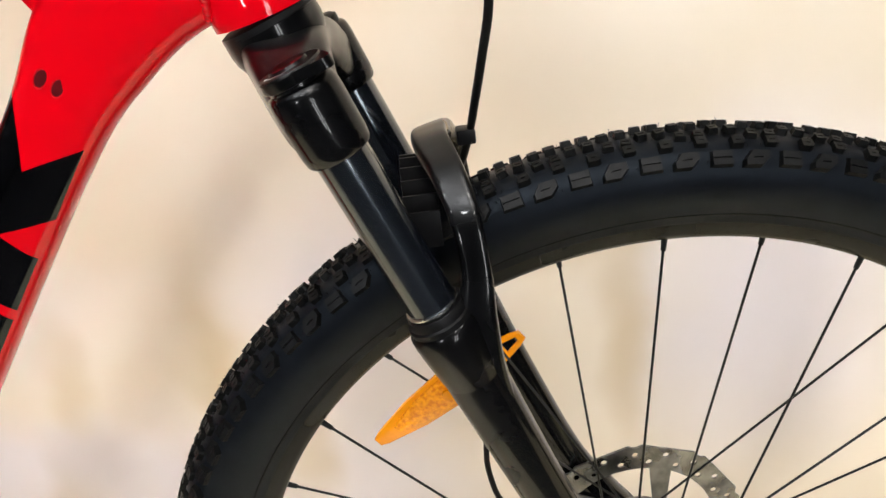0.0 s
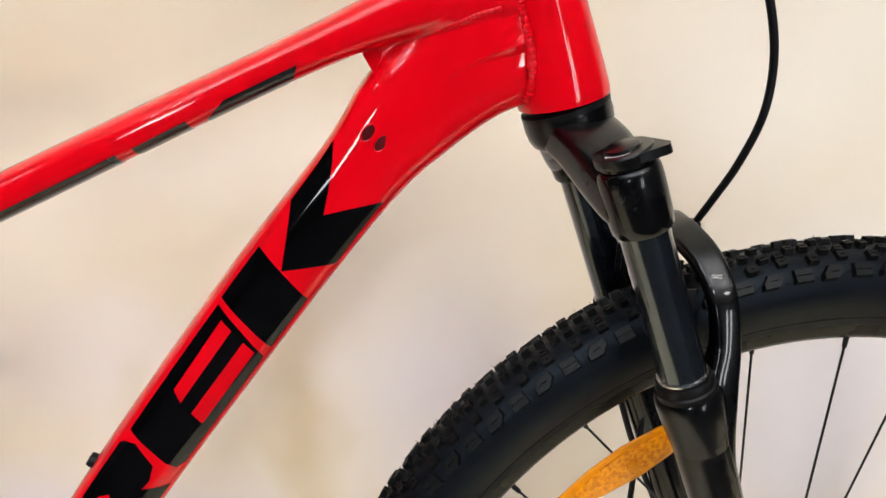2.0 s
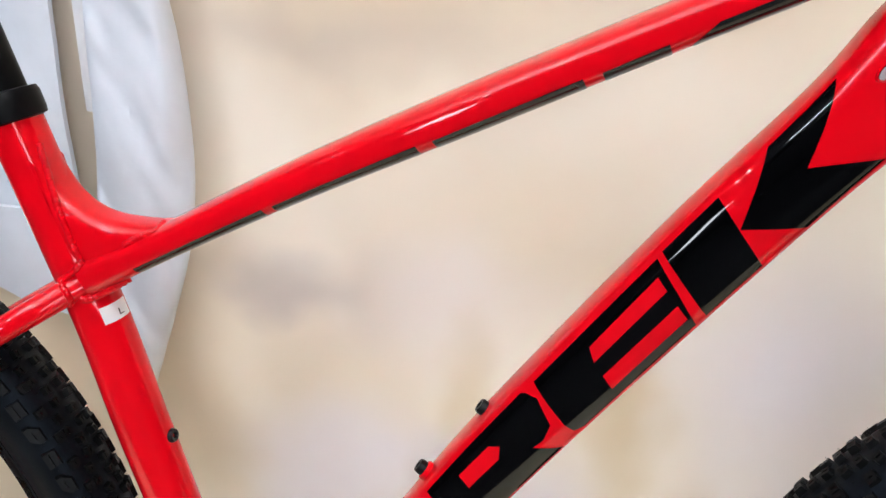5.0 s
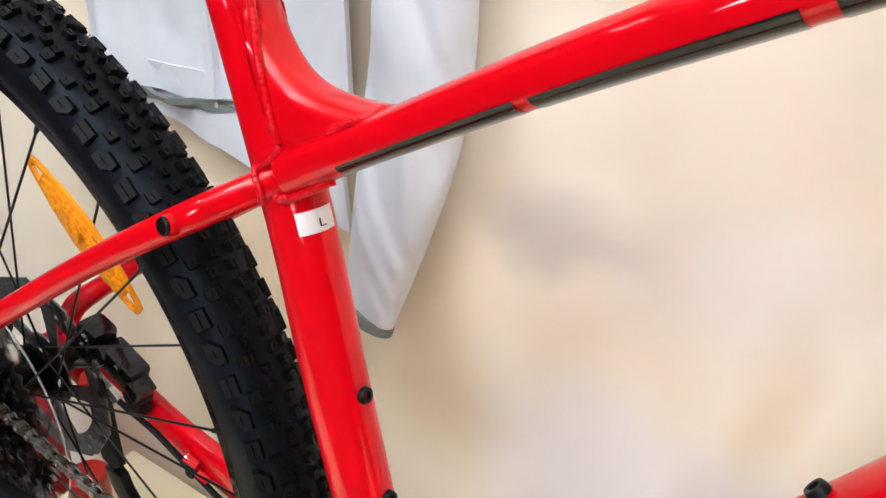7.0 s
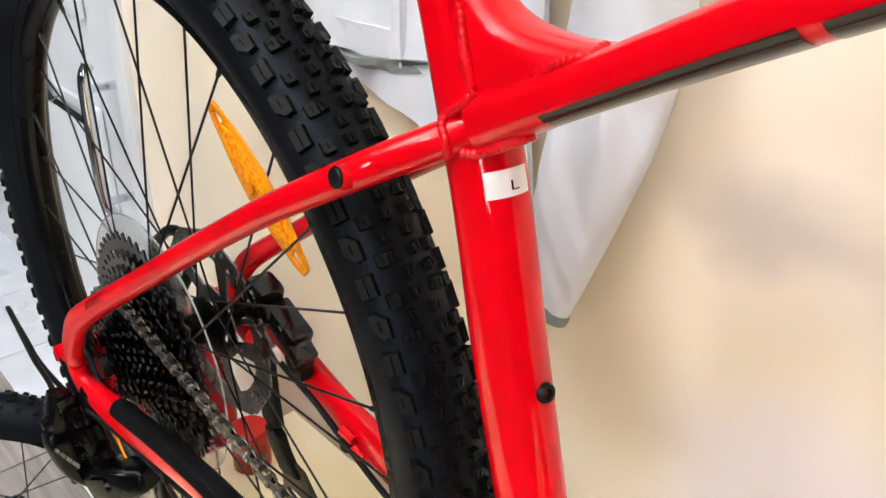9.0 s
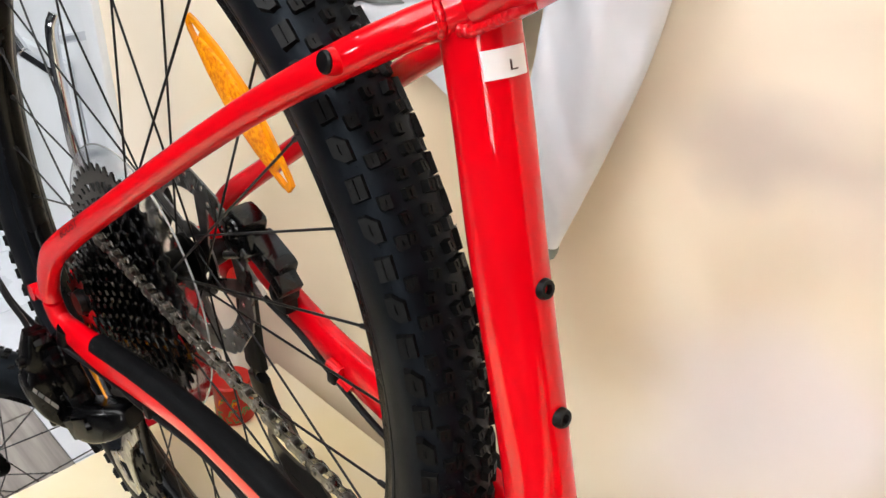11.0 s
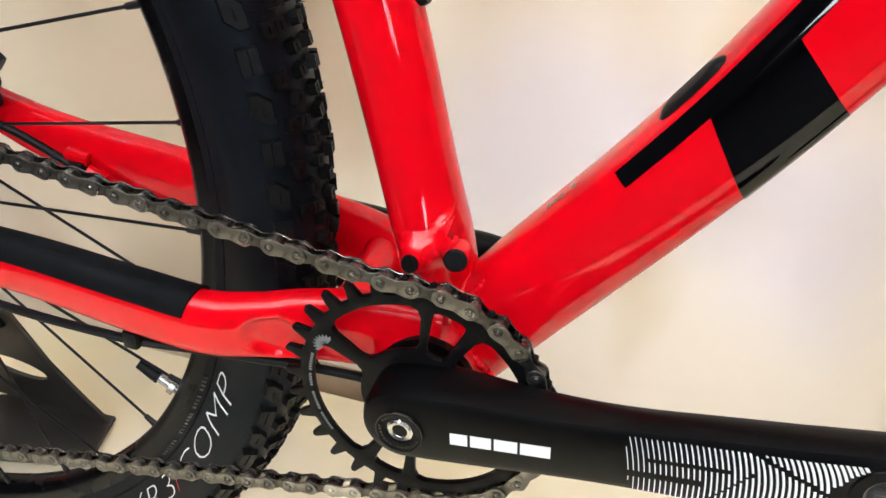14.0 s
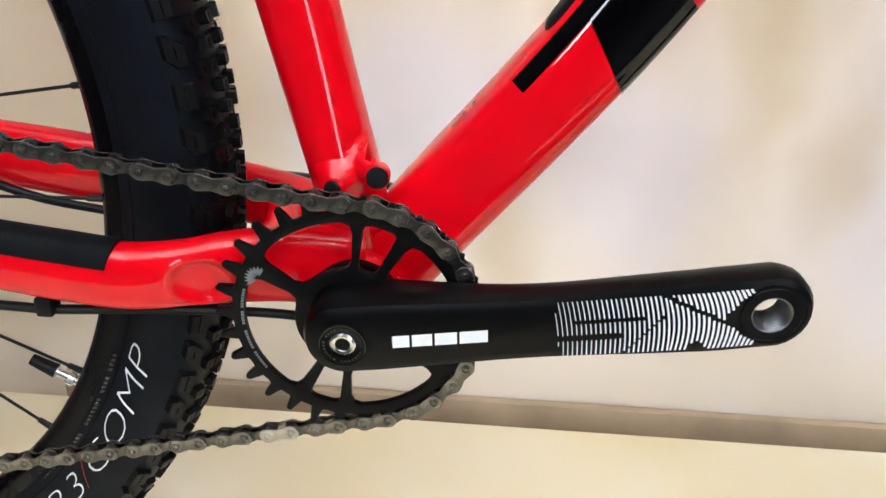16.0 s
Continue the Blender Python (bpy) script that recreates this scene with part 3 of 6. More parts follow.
CSL = [(-0.462, -0.0745, 0.374, 0.010, 0.0075), (-0.410, -0.0715, 0.375, 0.011, 0.008), (-0.350, -0.0655, 0.372, 0.0125, 0.0085), (-0.275, -0.061, 0.3525, 0.0185, 0.009), (-0.189, -0.057, 0.3435, 0.0205, 0.0095),
       (-0.090, -0.052, 0.335, 0.0185, 0.0105), (-0.040, -0.041, 0.330, 0.017, 0.013), (0.0, -0.025, 0.322, 0.016, 0.015)]
flip = lambda rows: [(x, -y, z, h, w) for x, y, z, h, w in rows]
for sgn, side in ((1, "near"), (-1, "far")):
    link_part("seat_stay", SS if sgn > 0 else flip(SS), 2.3, 24, 8, parent=frame_part)
    stay = link_part("chain_stay", CS if sgn > 0 else flip(CSL), 2.6, 48, 18 if sgn > 0 else 8, parent=frame_part)
    if sgn > 0:
        # pressed dish in the flank of the near yoke
        for v in stay.data.vertices:
            d = math.hypot((v.co.x + 0.071 + 0.25 * (v.co.z - 0.331)) / 0.0145, (v.co.z - 0.3305) / 0.0125)
            if d < 1 and v.co.y < -0.030 - 0.5 * max(0, -0.06 - v.co.x):
                v.co.y += 0.0052 * (1 - d ** 4) ** 0.8
    # axle boss, eyelet and stay yoke
    b = bmesh.new()
    if sgn > 0:
        rod(b, (-0.4725, -0.0735, 0.372), (-0.4725, -0.0805, 0.372), 0.0095, 18)
        part("axle_boss", b, RED, frame_part)
    else:
        rod(b, RA + Vector((-0.004, -sgn * 0.070, 0)), RA + Vector((-0.004, -sgn * 0.083, 0)), 0.0135, 24)
        rod(b, (-0.468, -sgn * 0.077, 0.372), RA + Vector((0, -sgn * 0.077, 0)), 0.010, 14)
        part("axle_boss", b, RED, frame_part)
    b = bmesh.new()
    rod(b, (-0.474, -sgn * 0.077, 0.362), (-0.502, -sgn * 0.0775, 0.357), 0.0062, 14, 0.0052)
    rod(b, (-0.503, -sgn * 0.0715, 0.357), (-0.503, -sgn * 0.0835, 0.357), 0.0075, 16)
    part("rack_eyelet", b, RED, frame_part)
# bridge between the stays
b = bmesh.new()
tube(b, [(-0.050, -0.040, 0.332), (-0.045, 0, 0.333), (-0.050, 0.040, 0.332)], 0.012, 14)
part("stay_bridge", b, RED, frame_part)


def bead(pts, r=0.0028, swell=0.09):
    """A weld: a thin rope of overlapping pools along a line."""
    sm = [Vector(q) for q in catmull(pts, 40)]
    b = bmesh.new()
    rings, run, n = [], 0.0, 10
    for i, c in enumerate(sm):
        t = (sm[min(i + 1, len(sm) - 1)] - sm[max(i - 1, 0)]).normalized()
        run += (c - sm[i - 1]).length if i else 0
        rr = r * (0.58 + swell * abs(math.sin(math.pi * run / 0.0030 + 0.9 * math.sin(run * 310) + 40 * r)) + 0.05 * math.sin(run * 170 + 3)) * (0.5 if i in (0, len(sm) - 1) else 1)
        s = t.orthogonal().normalized()
        u = t.cross(s)
        rings.append([b.verts.new(c + (s * math.cos(2 * math.pi * k / n) + u * math.sin(2 * math.pi * k / n)) * rr) for k in range(n)])
    for q, w in zip(rings, rings[1:]):
        for k in range(n):
            b.faces.new((q[k], q[(k + 1) % n], w[(k + 1) % n], w[k]))
    b.faces.new(rings[0])
    b.faces.new(rings[-1])
    return part("weld_bead", b, RED, frame_part, sharp=80)


WELD = [(0.3990, 0.8790), (0.4100, 0.8840), (0.4210, 0.8890), (0.4340, 0.8930)]
# welds: head tube to gusset, seat cluster, foot of the seat tube
bead([(0.4530, -0.0125, 0.8405), (0.4545, -0.0190, 0.851), (0.4525, -0.0208, 0.868), (0.4460, -0.0212, 0.892), (0.4385, -0.0205, 0.914), (0.434, -0.015, 0.931)], 0.0042, 0.14)
bead([(x, 0.0011 - cheek(x, z), z) for x, z in WELD], 0.0026)
bead([(-0.0945, -0.0110, 0.752), (-0.0910, -0.0120, 0.735), (-0.0868, -0.0145, 0.7174), (-0.0830, -0.0155, 0.7053), (-0.0800, -0.0155, 0.6938), (-0.0760, -0.0150, 0.6805)], 0.0032)
bead([(-0.0740, -0.0150, 0.6800), (-0.0780, -0.0176, 0.6745), (-0.0848, -0.0172, 0.6692), (-0.0902, -0.0170, 0.6650)], 0.0034)
bead([(-0.0786, -0.0165, 0.6535), (-0.0732, -0.0150, 0.6538), (-0.0642, -0.0138, 0.6585), (-0.0536, -0.0120, 0.6650), (-0.0481, -0.0075, 0.6680)], 0.0042)
bead([(-0.0885, -0.0185, 0.6665), (-0.0865, -0.0208, 0.6630), (-0.0836, -0.0218, 0.6595), (-0.0824, -0.0213, 0.6544), (-0.0850, -0.0190, 0.6500)], 0.0034)
bead([(-0.0245, -0.0015, 0.7052), (-0.0241, -0.0068, 0.7046), (-0.0245, -0.0115, 0.7032), (-0.0330, -0.0140, 0.6998), (-0.0450, -0.0150, 0.6930)], 0.0032)
bead([(-0.018, -0.0165, 0.352), (-0.006, -0.019, 0.3475), (0.008, -0.0185, 0.3505), (0.018, -0.0175, 0.361), (0.022, -0.012, 0.369)], 0.0038)
bead([(0.005, -0.0285, 0.335), (0.016, -0.0275, 0.330), (0.028, -0.0285, 0.320), (0.03, -0.03, 0.309)], 0.0032)


# the foot of the seat tube swells round the two cable exits and runs into the down tube
rs_s, rs_f = rails(ST, 10), rails(DT[:4], 10)


def foot(x, z):
    vals = [flank(x, z, rs_s, 2.0), flank(x, z, rs_f, 3.0)]
    y = 0.003 * math.log(sum(math.exp(v / 0.003) for v in vals)) - 0.0008
    near = 0.0
    for px, pz, py, wide in ((0.0085, 0.3840, 0.0325, 0.0098), (-0.0108, 0.3755, 0.0295, 0.0085)):
        g = math.exp(-(math.hypot(x - px, z - pz) / wide) ** 2.6)
        near = max(near, g)
        y += max(0.0, py - y) * g
    return y if max(vals) > 0.003 or y > 0.024 else None


b = bmesh.new()
grid, nx, nz = {}, 56, 60
for i in range(nx + 1):
    for j in range(nz + 1):
        x, z = -0.030 + 0.060 * i / nx, 0.350 + 0.064 * j / nz
        y = foot(x, z)
        if y is not None:
            grid[i, j] = b.verts.new((x, -y, z))
for i in range(nx):
    for j in range(nz):
        q = [grid.get(k) for k in ((i, j), (i + 1, j), (i + 1, j + 1), (i, j + 1))]
        if None not in q:
            b.faces.new(q)
part("port_swell", b, RED, frame_part, sharp=80)
ring_ = [(0.0085 + 0.0100 * math.cos(radians(d)), 0.3840 + 0.0125 * math.sin(radians(d))) for d in range(150, -1, -15)]
bead([(x, 0.0006 - foot(x, z), z) for x, z in ring_ if foot(x, z) and flank(x, z, rs_s, 2.0) > 0.006], 0.0024)


def bolt(name, at, way, r, h, mat, hole=True, parent=None):
    b = bmesh.new()
    prof = [(0.0005, 0), (r, 0), (r, h * 0.72), (r * 0.86, h), (r * 0.5, h), (r * 0.46, h * 0.35), (0.0005, h * 0.35)] if hole else [(0.0005, 0), (r, 0), (r, h * 0.6), (r * 0.8, h), (0.0005, h * 1.06)]
    lathe(b, prof, axis="z", n=20)
    m = Matrix.Translation(at) @ Vector(way).to_track_quat("Z", "Y").to_matrix().to_4x4()
    bmesh.ops.transform(b, matrix=m, verts=b.verts)
    return part(name, b, mat, parent or bike)


for at, way in (((-0.0400, 0, 0.5455), (0.965, 0, 0.26)), ((-0.0222, 0, 0.483), (0.965, 0, 0.26)), ((0.1815, 0, 0.5985), (-0.82, 0, 0.57)), ((0.1435, 0, 0.547), (-0.82, 0, 0.57))):
    b = bolt("bottle_bolt", at, way, 0.0050, 0.0066, PLASTIC)
    b = bmesh.new()
    lathe(b, [(0.0005, -0.003), (0.0068, -0.003), (0.0066, 0.001), (0.0055, 0.0018), (0.0005, 0.0018)], axis="z", n=18)
    bmesh.ops.transform(b, matrix=Matrix.Translation(at) @ Vector(way).to_track_quat("Z", "Y").to_matrix().to_4x4(), verts=b.verts)
    part("bolt_boss", b, RED, frame_part)
# rubber plugs on bosses
for at, way, r in (((-0.1230, -0.0472, 0.6362), (-0.08, -0.96, 0.12), 0.0051), ((0.0105, -0.0345, 0.3840), (0.1, -0.97, 0.2), 0.0052), ((-0.0108, -0.0315, 0.3755), (-0.12, -0.95, 0.24), 0.0042)):
    q = Matrix.Translation(at) @ Vector(way).to_track_quat("Z", "Y").to_matrix().to_4x4()
    b = bmesh.new()
    lathe(b, [(0.0005, -0.010), (r * 1.18, -0.010), (r * 1.15, -0.001), (r * 1.02, 0.0006), (0.0005, 0.0006)], axis="z", n=20)
    bmesh.ops.transform(b, matrix=q, verts=b.verts)
    part("port_boss", b, RED, frame_part)
    b = bmesh.new()
    lathe(b, [(0.0005, 0.0), (r, 0.0), (r, 0.0016), (r * 0.85, 0.0026), (0.0005, 0.0028)], axis="z", n=20)
    bmesh.ops.transform(b, matrix=q, verts=b.verts)
    part("rubber_plug", b, PLASTIC, bike)
# cable ports in the down tube
for at in ((0.3605, -0.0186, 0.8225), (0.3678, -0.0188, 0.8165)):
    lean = pose(*at, 0, 0, 4) @ Matrix.Rotation(radians(38), 4, "Y") @ Matrix.Diagonal((1, 1, 1.75, 1))
    b = bmesh.new()
    lathe(b, [(0.0005, 0.0012), (0.0030, 0.0012), (0.0032, -0.0002), (0.0035, -0.0004), (0.0039, 0.0006), (0.0034, 0.003)], axis="y", n=20)
    bmesh.ops.transform(b, matrix=lean, verts=b.verts)
    port = part("cable_port", b, RED, frame_part, "small oval recessed cable port")
    # darker red disc that paints in the shade of the recess
    b = bmesh.new()
    lathe(b, [(0.0005, 0.0), (0.0029, 0.0), (0.0029, 0.0008), (0.0005, 0.0008)], axis="y", n=16)
    bmesh.ops.transform(b, matrix=Matrix.Translation((0, -0.0004, 0)) @ lean, verts=b.verts)
    part("port_shade", b, PORT_SHADE, port)

# ---- seat clamp and post ----
axis = Vector((-0.30, 0, 0.954))
b = bmesh.new()
lathe(b, [(0.0172, -0.003), (0.0205, -0.002), (0.0212, 0.002), (0.0212, 0.012), (0.0200, 0.015), (0.0150, 0.0155)], axis="z", n=36)
bmesh.ops.transform(b, matrix=Matrix.Translation((-0.1185, 0, 0.7635)) @ axis.to_track_quat("Z", "Y").to_matrix().to_4x4(), verts=b.verts)
box(b, (-0.158, -0.012, 0.758), (-0.136, 0.012, 0.772), 0.003)
rod(b, (-0.150, -0.020, 0.764), (-0.150, 0.024, 0.764), 0.0055, 14)
clamp = part("seat_clamp", b, ALLOY, bike, "black seat clamp with a quick-release lever")
b = bmesh.new()
tube(b, [(-0.150, -0.022, 0.764), (-0.165, -0.027, 0.762), (-0.178, -0.026, 0.759), (-0.186, -0.018, 0.757)], 0.0045, 12)
part("lever", b, ALLOY, clamp)
b = bmesh.new()
rod(b, (-0.1215, 0, 0.772), (-0.1655, 0, 0.912), 0.0158, 28)
part("seat_post", b, ALLOY, bike, "black alloy seat post")

# ---- fork ----
D = Vector((0.354, 0, -0.935)).normalized()
fork = new("fork")
fork.parent = bike
tagged(fork, "gloss black suspension fork with dark stanchions")


def on_leg(z, y):
    return Vector((0.5170 + (0.768 - z) * 0.3786, y, z))


b = bmesh.new()
lathe(b, [(0.0250, 0.0), (0.0278, 0.001), (0.0278, 0.0045), (0.0260, 0.006)], axis="z", n=40)
bmesh.ops.transform(b, matrix=Matrix.Translation((0.4800, 0, 0.8382)) @ D.to_track_quat("Z", "Y").to_matrix().to_4x4(), verts=b.verts)
part("headset_ring", b, PLASTIC, fork)


def hinted(bm, rows, hint, n=24, e=2.4, per=6):
    sm = catmull(rows, per)
    rings = []
    for i, r in enumerate(sm):
        t = Vector(sm[min(i + 1, len(sm) - 1)][:3] - sm[max(i - 1, 0)][:3]).normalized()
        s = Vector(hint)
        s = (s - t * s.dot(t)).normalized()
        rail = (Vector(r[:3]), s.cross(t), s, r[3], r[4])
        rings.append([bm.verts.new(ring_point(rail, 2 * math.pi * k / n, e)) for k in range(n)])
    for a, c in zip(rings, rings[1:]):
        for k in range(n):
            bm.faces.new((a[k], a[(k + 1) % n], c[(k + 1) % n], c[k]))
    bm.faces.new(rings[0])
    bm.faces.new(rings[-1])
    return bm


b = bmesh.new()
half = [(0.5060, -0.0740, 0.791, 0.011, 0.010), (0.5050, -0.0640, 0.7935, 0.0165, 0.0162), (0.4990, -0.048, 0.8035, 0.0170, 0.0190), (0.4925, -0.026, 0.8155, 0.0145, 0.0222), (0.4875, 0, 0.8210, 0.0130, 0.0245)]
hinted(b, half + [(x, -y, z, h, w) for x, y, z, h, w in half[-2::-1]], (1, 0, 0), 36, 3.4)
neck = bmesh.new()
lathe(neck, [(0.0005, 0.0), (0.0276, 0.0), (0.0278, 0.010), (0.0272, 0.0150), (0.0255, 0.0195), (0.0220, 0.0225), (0.0005, 0.0235)], axis="z", n=40)
bmesh.ops.transform(neck, matrix=Matrix.Translation((0.4803, 0, 0.8365)) @ D.to_track_quat("Z", "Y").to_matrix().to_4x4(), verts=neck.verts)
part("crown_neck", neck, FORK, fork)
part("crown", b, FORK, fork)
for y in (-0.063, 0.063):
    b = bmesh.new()
    pr = [(0.0005, -0.001), (0.0150, -0.0012), (0.0166, -0.0004), (0.0178, 0.0014), (0.0184, 0.0042), (0.0187, 0.009), (0.0184, 0.032), (0.0178, 0.0375), (0.0168, 0.0390), (0.0130, 0.0390)]
    lathe(b, pr, axis="z", n=36)
    bmesh.ops.transform(b, matrix=Matrix.Translation(on_leg(0.8135, y)) @ D.to_track_quat("Z", "Y").to_matrix().to_4x4(), verts=b.verts)
    part("crown_socket", b, FORK, fork)
    b = bmesh.new()
    rod(b, on_leg(0.795, y), on_leg(0.645, y), 0.0147, 36)
    part("stanchion", b, STANCHION, fork, "dark polished stanchion")
    b = bmesh.new()
    lathe(b, [(0.0147, -0.006), (0.0172, -0.0055), (0.0180, -0.003), (0.0180, 0.0), (0.0192, 0.001), (0.0194, 0.006), (0.0147, 0.008)], axis="z", n=36)
    bmesh.ops.transform(b, matrix=Matrix.Translation(on_leg(0.676, y)) @ D.to_track_quat("Z", "Y").to_matrix().to_4x4(), verts=b.verts)
    part("wiper_seal", b, PLASTIC, fork)
    b = bmesh.new()
    lathe(b, [(0.0146, 0), (0.0159, 0.0), (0.0159, 0.0012), (0.0146, 0.0012)], axis="z", n=36, closed=True)
    bmesh.ops.transform(b, matrix=Matrix.Translation(on_leg(0.6835, y)) @ D.to_track_quat("Z", "Y").to_matrix().to_4x4(), verts=b.verts)
    part("seal_spring", b, STEEL, fork)
    b = bmesh.new()
    lathe(b, [(0.0150, -0.001), (0.0196, 0.0), (0.0209, 0.0025), (0.0211, 0.007), (0.0207, 0.016), (0.0199, 0.025), (0.0190, 0.034), (0.0182, 0.041), (0.0150, 0.0415)], axis="z", n=40)
    bmesh.ops.transform(b, matrix=Matrix.Translation(on_leg(0.672, y)) @ D.to_track_quat("Z", "Y").to_matrix().to_4x4(), verts=b.verts)
    part("leg_shoulder", b, FORK, fork)
    low = [(0.668, 0.0190, 0), (0.655, 0.0186, 0), (0.62, 0.0178, 0), (0.5375, 0.0160, 0), (0.45, 0.0158, 0.002), (0.405, 0.0178, 0.010), (0.372, 0.0165, 0.022), (0.355, 0.012, 0.026)]
    b = bmesh.new()
    loft(b, [(on_leg(z, y).x + dx, y, z, r, r * 0.95) for z, r, dx in low], 30, 2.2, 6)
    part("lower_leg", b, FORK, fork)
half = [(0.5905, -0.0625, 0.585, 0.010, 0.008), (0.5765, -0.0625, 0.632, 0.0125, 0.0115), (0.5735, -0.0615, 0.668, 0.0115, 0.0115), (0.5760, -0.0590, 0.698, 0.0078, 0.0086), (0.5730, -0.0520, 0.728, 0.0062, 0.0088), (0.5670, -0.0370, 0.7475, 0.0055, 0.0098), (0.5610, -0.016, 0.7565, 0.0050, 0.0108), (0.5595, 0, 0.7580, 0.0050, 0.0108)]
b = bmesh.new()
hinted(b, half + [(x, -y, z, h, w) for x, y, z, h, w in half[-2::-1]], (1, 0, 0.25), 28, 4.5)
part("arch_brace", b, FORK, fork, "gloss black fork arch")
# ribs at the back of the arch
for k in range(9):
    y = -0.044 + 0.011 * k
    b = bmesh.new()
    z1 = 0.747 - 0.9 * abs(y) ** 1.5 * 2
    box(b, (0.540, y - 0.0009, z1 - 0.022), (0.560, y + 0.0009, z1), 0.0004)
    part("arch_rib", b, PLASTIC, fork)
# knobs on top of the crown
q = Matrix.Translation(on_leg(0.8150, -0.063)) @ (-D).to_track_quat("Z", "Y").to_matrix().to_4x4()
b = bmesh.new()
lathe(b, [(0.0005, -0.001), (0.0150, -0.001), (0.0150, 0.0012), (0.0168, 0.0018), (0.0172, 0.0030), (0.0172, 0.0072), (0.0164, 0.0082), (0.0105, 0.0084), (0.0100, 0.0098), (0.0088, 0.0102), (0.0005, 0.0102)], axis="z", n=40)
bmesh.ops.transform(b, matrix=q, verts=b.verts)
# the lever runs out of the rim of the knob
reach, tip = 0.0215, 0.0046
ex = (Vector((1, 0, 0)) - D * D.x).normalized()
ey = (-D).cross(ex)
ex, ey = ex * 0.84 - ey * 0.54, ey * 0.84 + ex * 0.54
swing = math.acos((0.0170 - tip) / reach)
lever = [(0.0170 * math.cos(a), 0.0170 * math.sin(a)) for a in np.linspace(swing, 2 * math.pi - swing, 24)]
lever += [(reach + tip * math.cos(a), tip * math.sin(a)) for a in np.linspace(-swing, swing, 9)]
low_, high_ = [[b.verts.new(q.translation + ex * x + ey * y - D * (h - 0.0012 * max(0, x - 0.012) / 0.0145)) for x, y in lever] for h in (0.0024, 0.0078)]
b.faces.new(low_[::-1])
b.faces.new(high_)
for k in range(len(lever)):
    b.faces.new((low_[k], low_[(k + 1) % len(lever)], high_[(k + 1) % len(lever)], high_[k]))
knob = part("lockout_knob", b, FORK, fork, "black lockout lever knob with a white arrow")
b = bmesh.new()
top = on_leg(0.8150, -0.063) - D * 0.0086
across, along_ = Vector((0, -1, 0)), Vector((0, -1, 0)).cross(-D)
spot = lambda r, a: top + (across * math.cos(radians(a)) + along_ * math.sin(radians(a))) * r
for k in range(8):
    b.faces.new([b.verts.new(spot(r, a)) for r, a in ((0.0126, 2 + 7 * k), (0.0134, 2 + 7 * k), (0.0134, 9 + 7 * k), (0.0126, 9 + 7 * k))])
b.faces.new([b.verts.new(spot(r, a)) for r, a in ((0.0116, 56), (0.0144, 56), (0.0130, 70))])
part("arrow_mark", b, WHITE_INK, knob)
b = bmesh.new()
lathe(b, [(0.0005, -0.001), (0.0150, -0.001), (0.0150, 0.004), (0.0120, 0.006), (0.0005, 0.0065)], axis="z", n=32)
bmesh.ops.transform(b, matrix=Matrix.Translation(on_leg(0.8150, 0.063)) @ (-D).to_track_quat("Z", "Y").to_matrix().to_4x4(), verts=b.verts)
part("top_cap", b, ALLOY, fork)
# front brake hose: loop from above down to the arch, then behind the far leg
b = bmesh.new()
tube(b, [(0.535, -0.03, 1.00), (0.566, -0.029, 0.945), (0.584, -0.027, 0.911), (0.5968, -0.025, 0.872), (0.5985, -0.022, 0.836), (0.5930, -0.012, 0.803), (0.5885, 0.005, 0.775), (0.5845, 0.022, 0.750), (0.578, 0.036, 0.725), (0.566, 0.047, 0.69), (0.552, 0.058, 0.64), (0.57, 0.06, 0.57), (0.61, 0.068, 0.48), (0.645, 0.072, 0.43)], 0.0026, 12, 8)
part("brake_hose", b, PLASTIC, bike, "black front brake hose")
b = bmesh.new()
tube(b, [(0.580, 0.05, 0.60), (0.578, 0.052, 0.55), (0.577, 0.052, 0.50), (0.575, 0.052, 0.45), (0.590, 0.055, 0.405), (0.64, 0.06, 0.40)], 0.0024, 10, 8)
part("brake_hose", b, PLASTIC, bike)
b = bmesh.new()
box(b, (0.5760, 0.016, 0.7440), (0.5880, 0.028, 0.7540), 0.002)
part("hose_clip", b, PLASTIC, fork)


# ---- wheels ----
TYRE = [(0.3115, 0.0110), (0.3160, 0.0135), (0.3225, 0.0172), (0.3325, 0.0232), (0.3435, 0.0262), (0.3540, 0.0260), (0.3625, 0.0218), (0.3676, 0.0137), (0.3695, 0.0)]


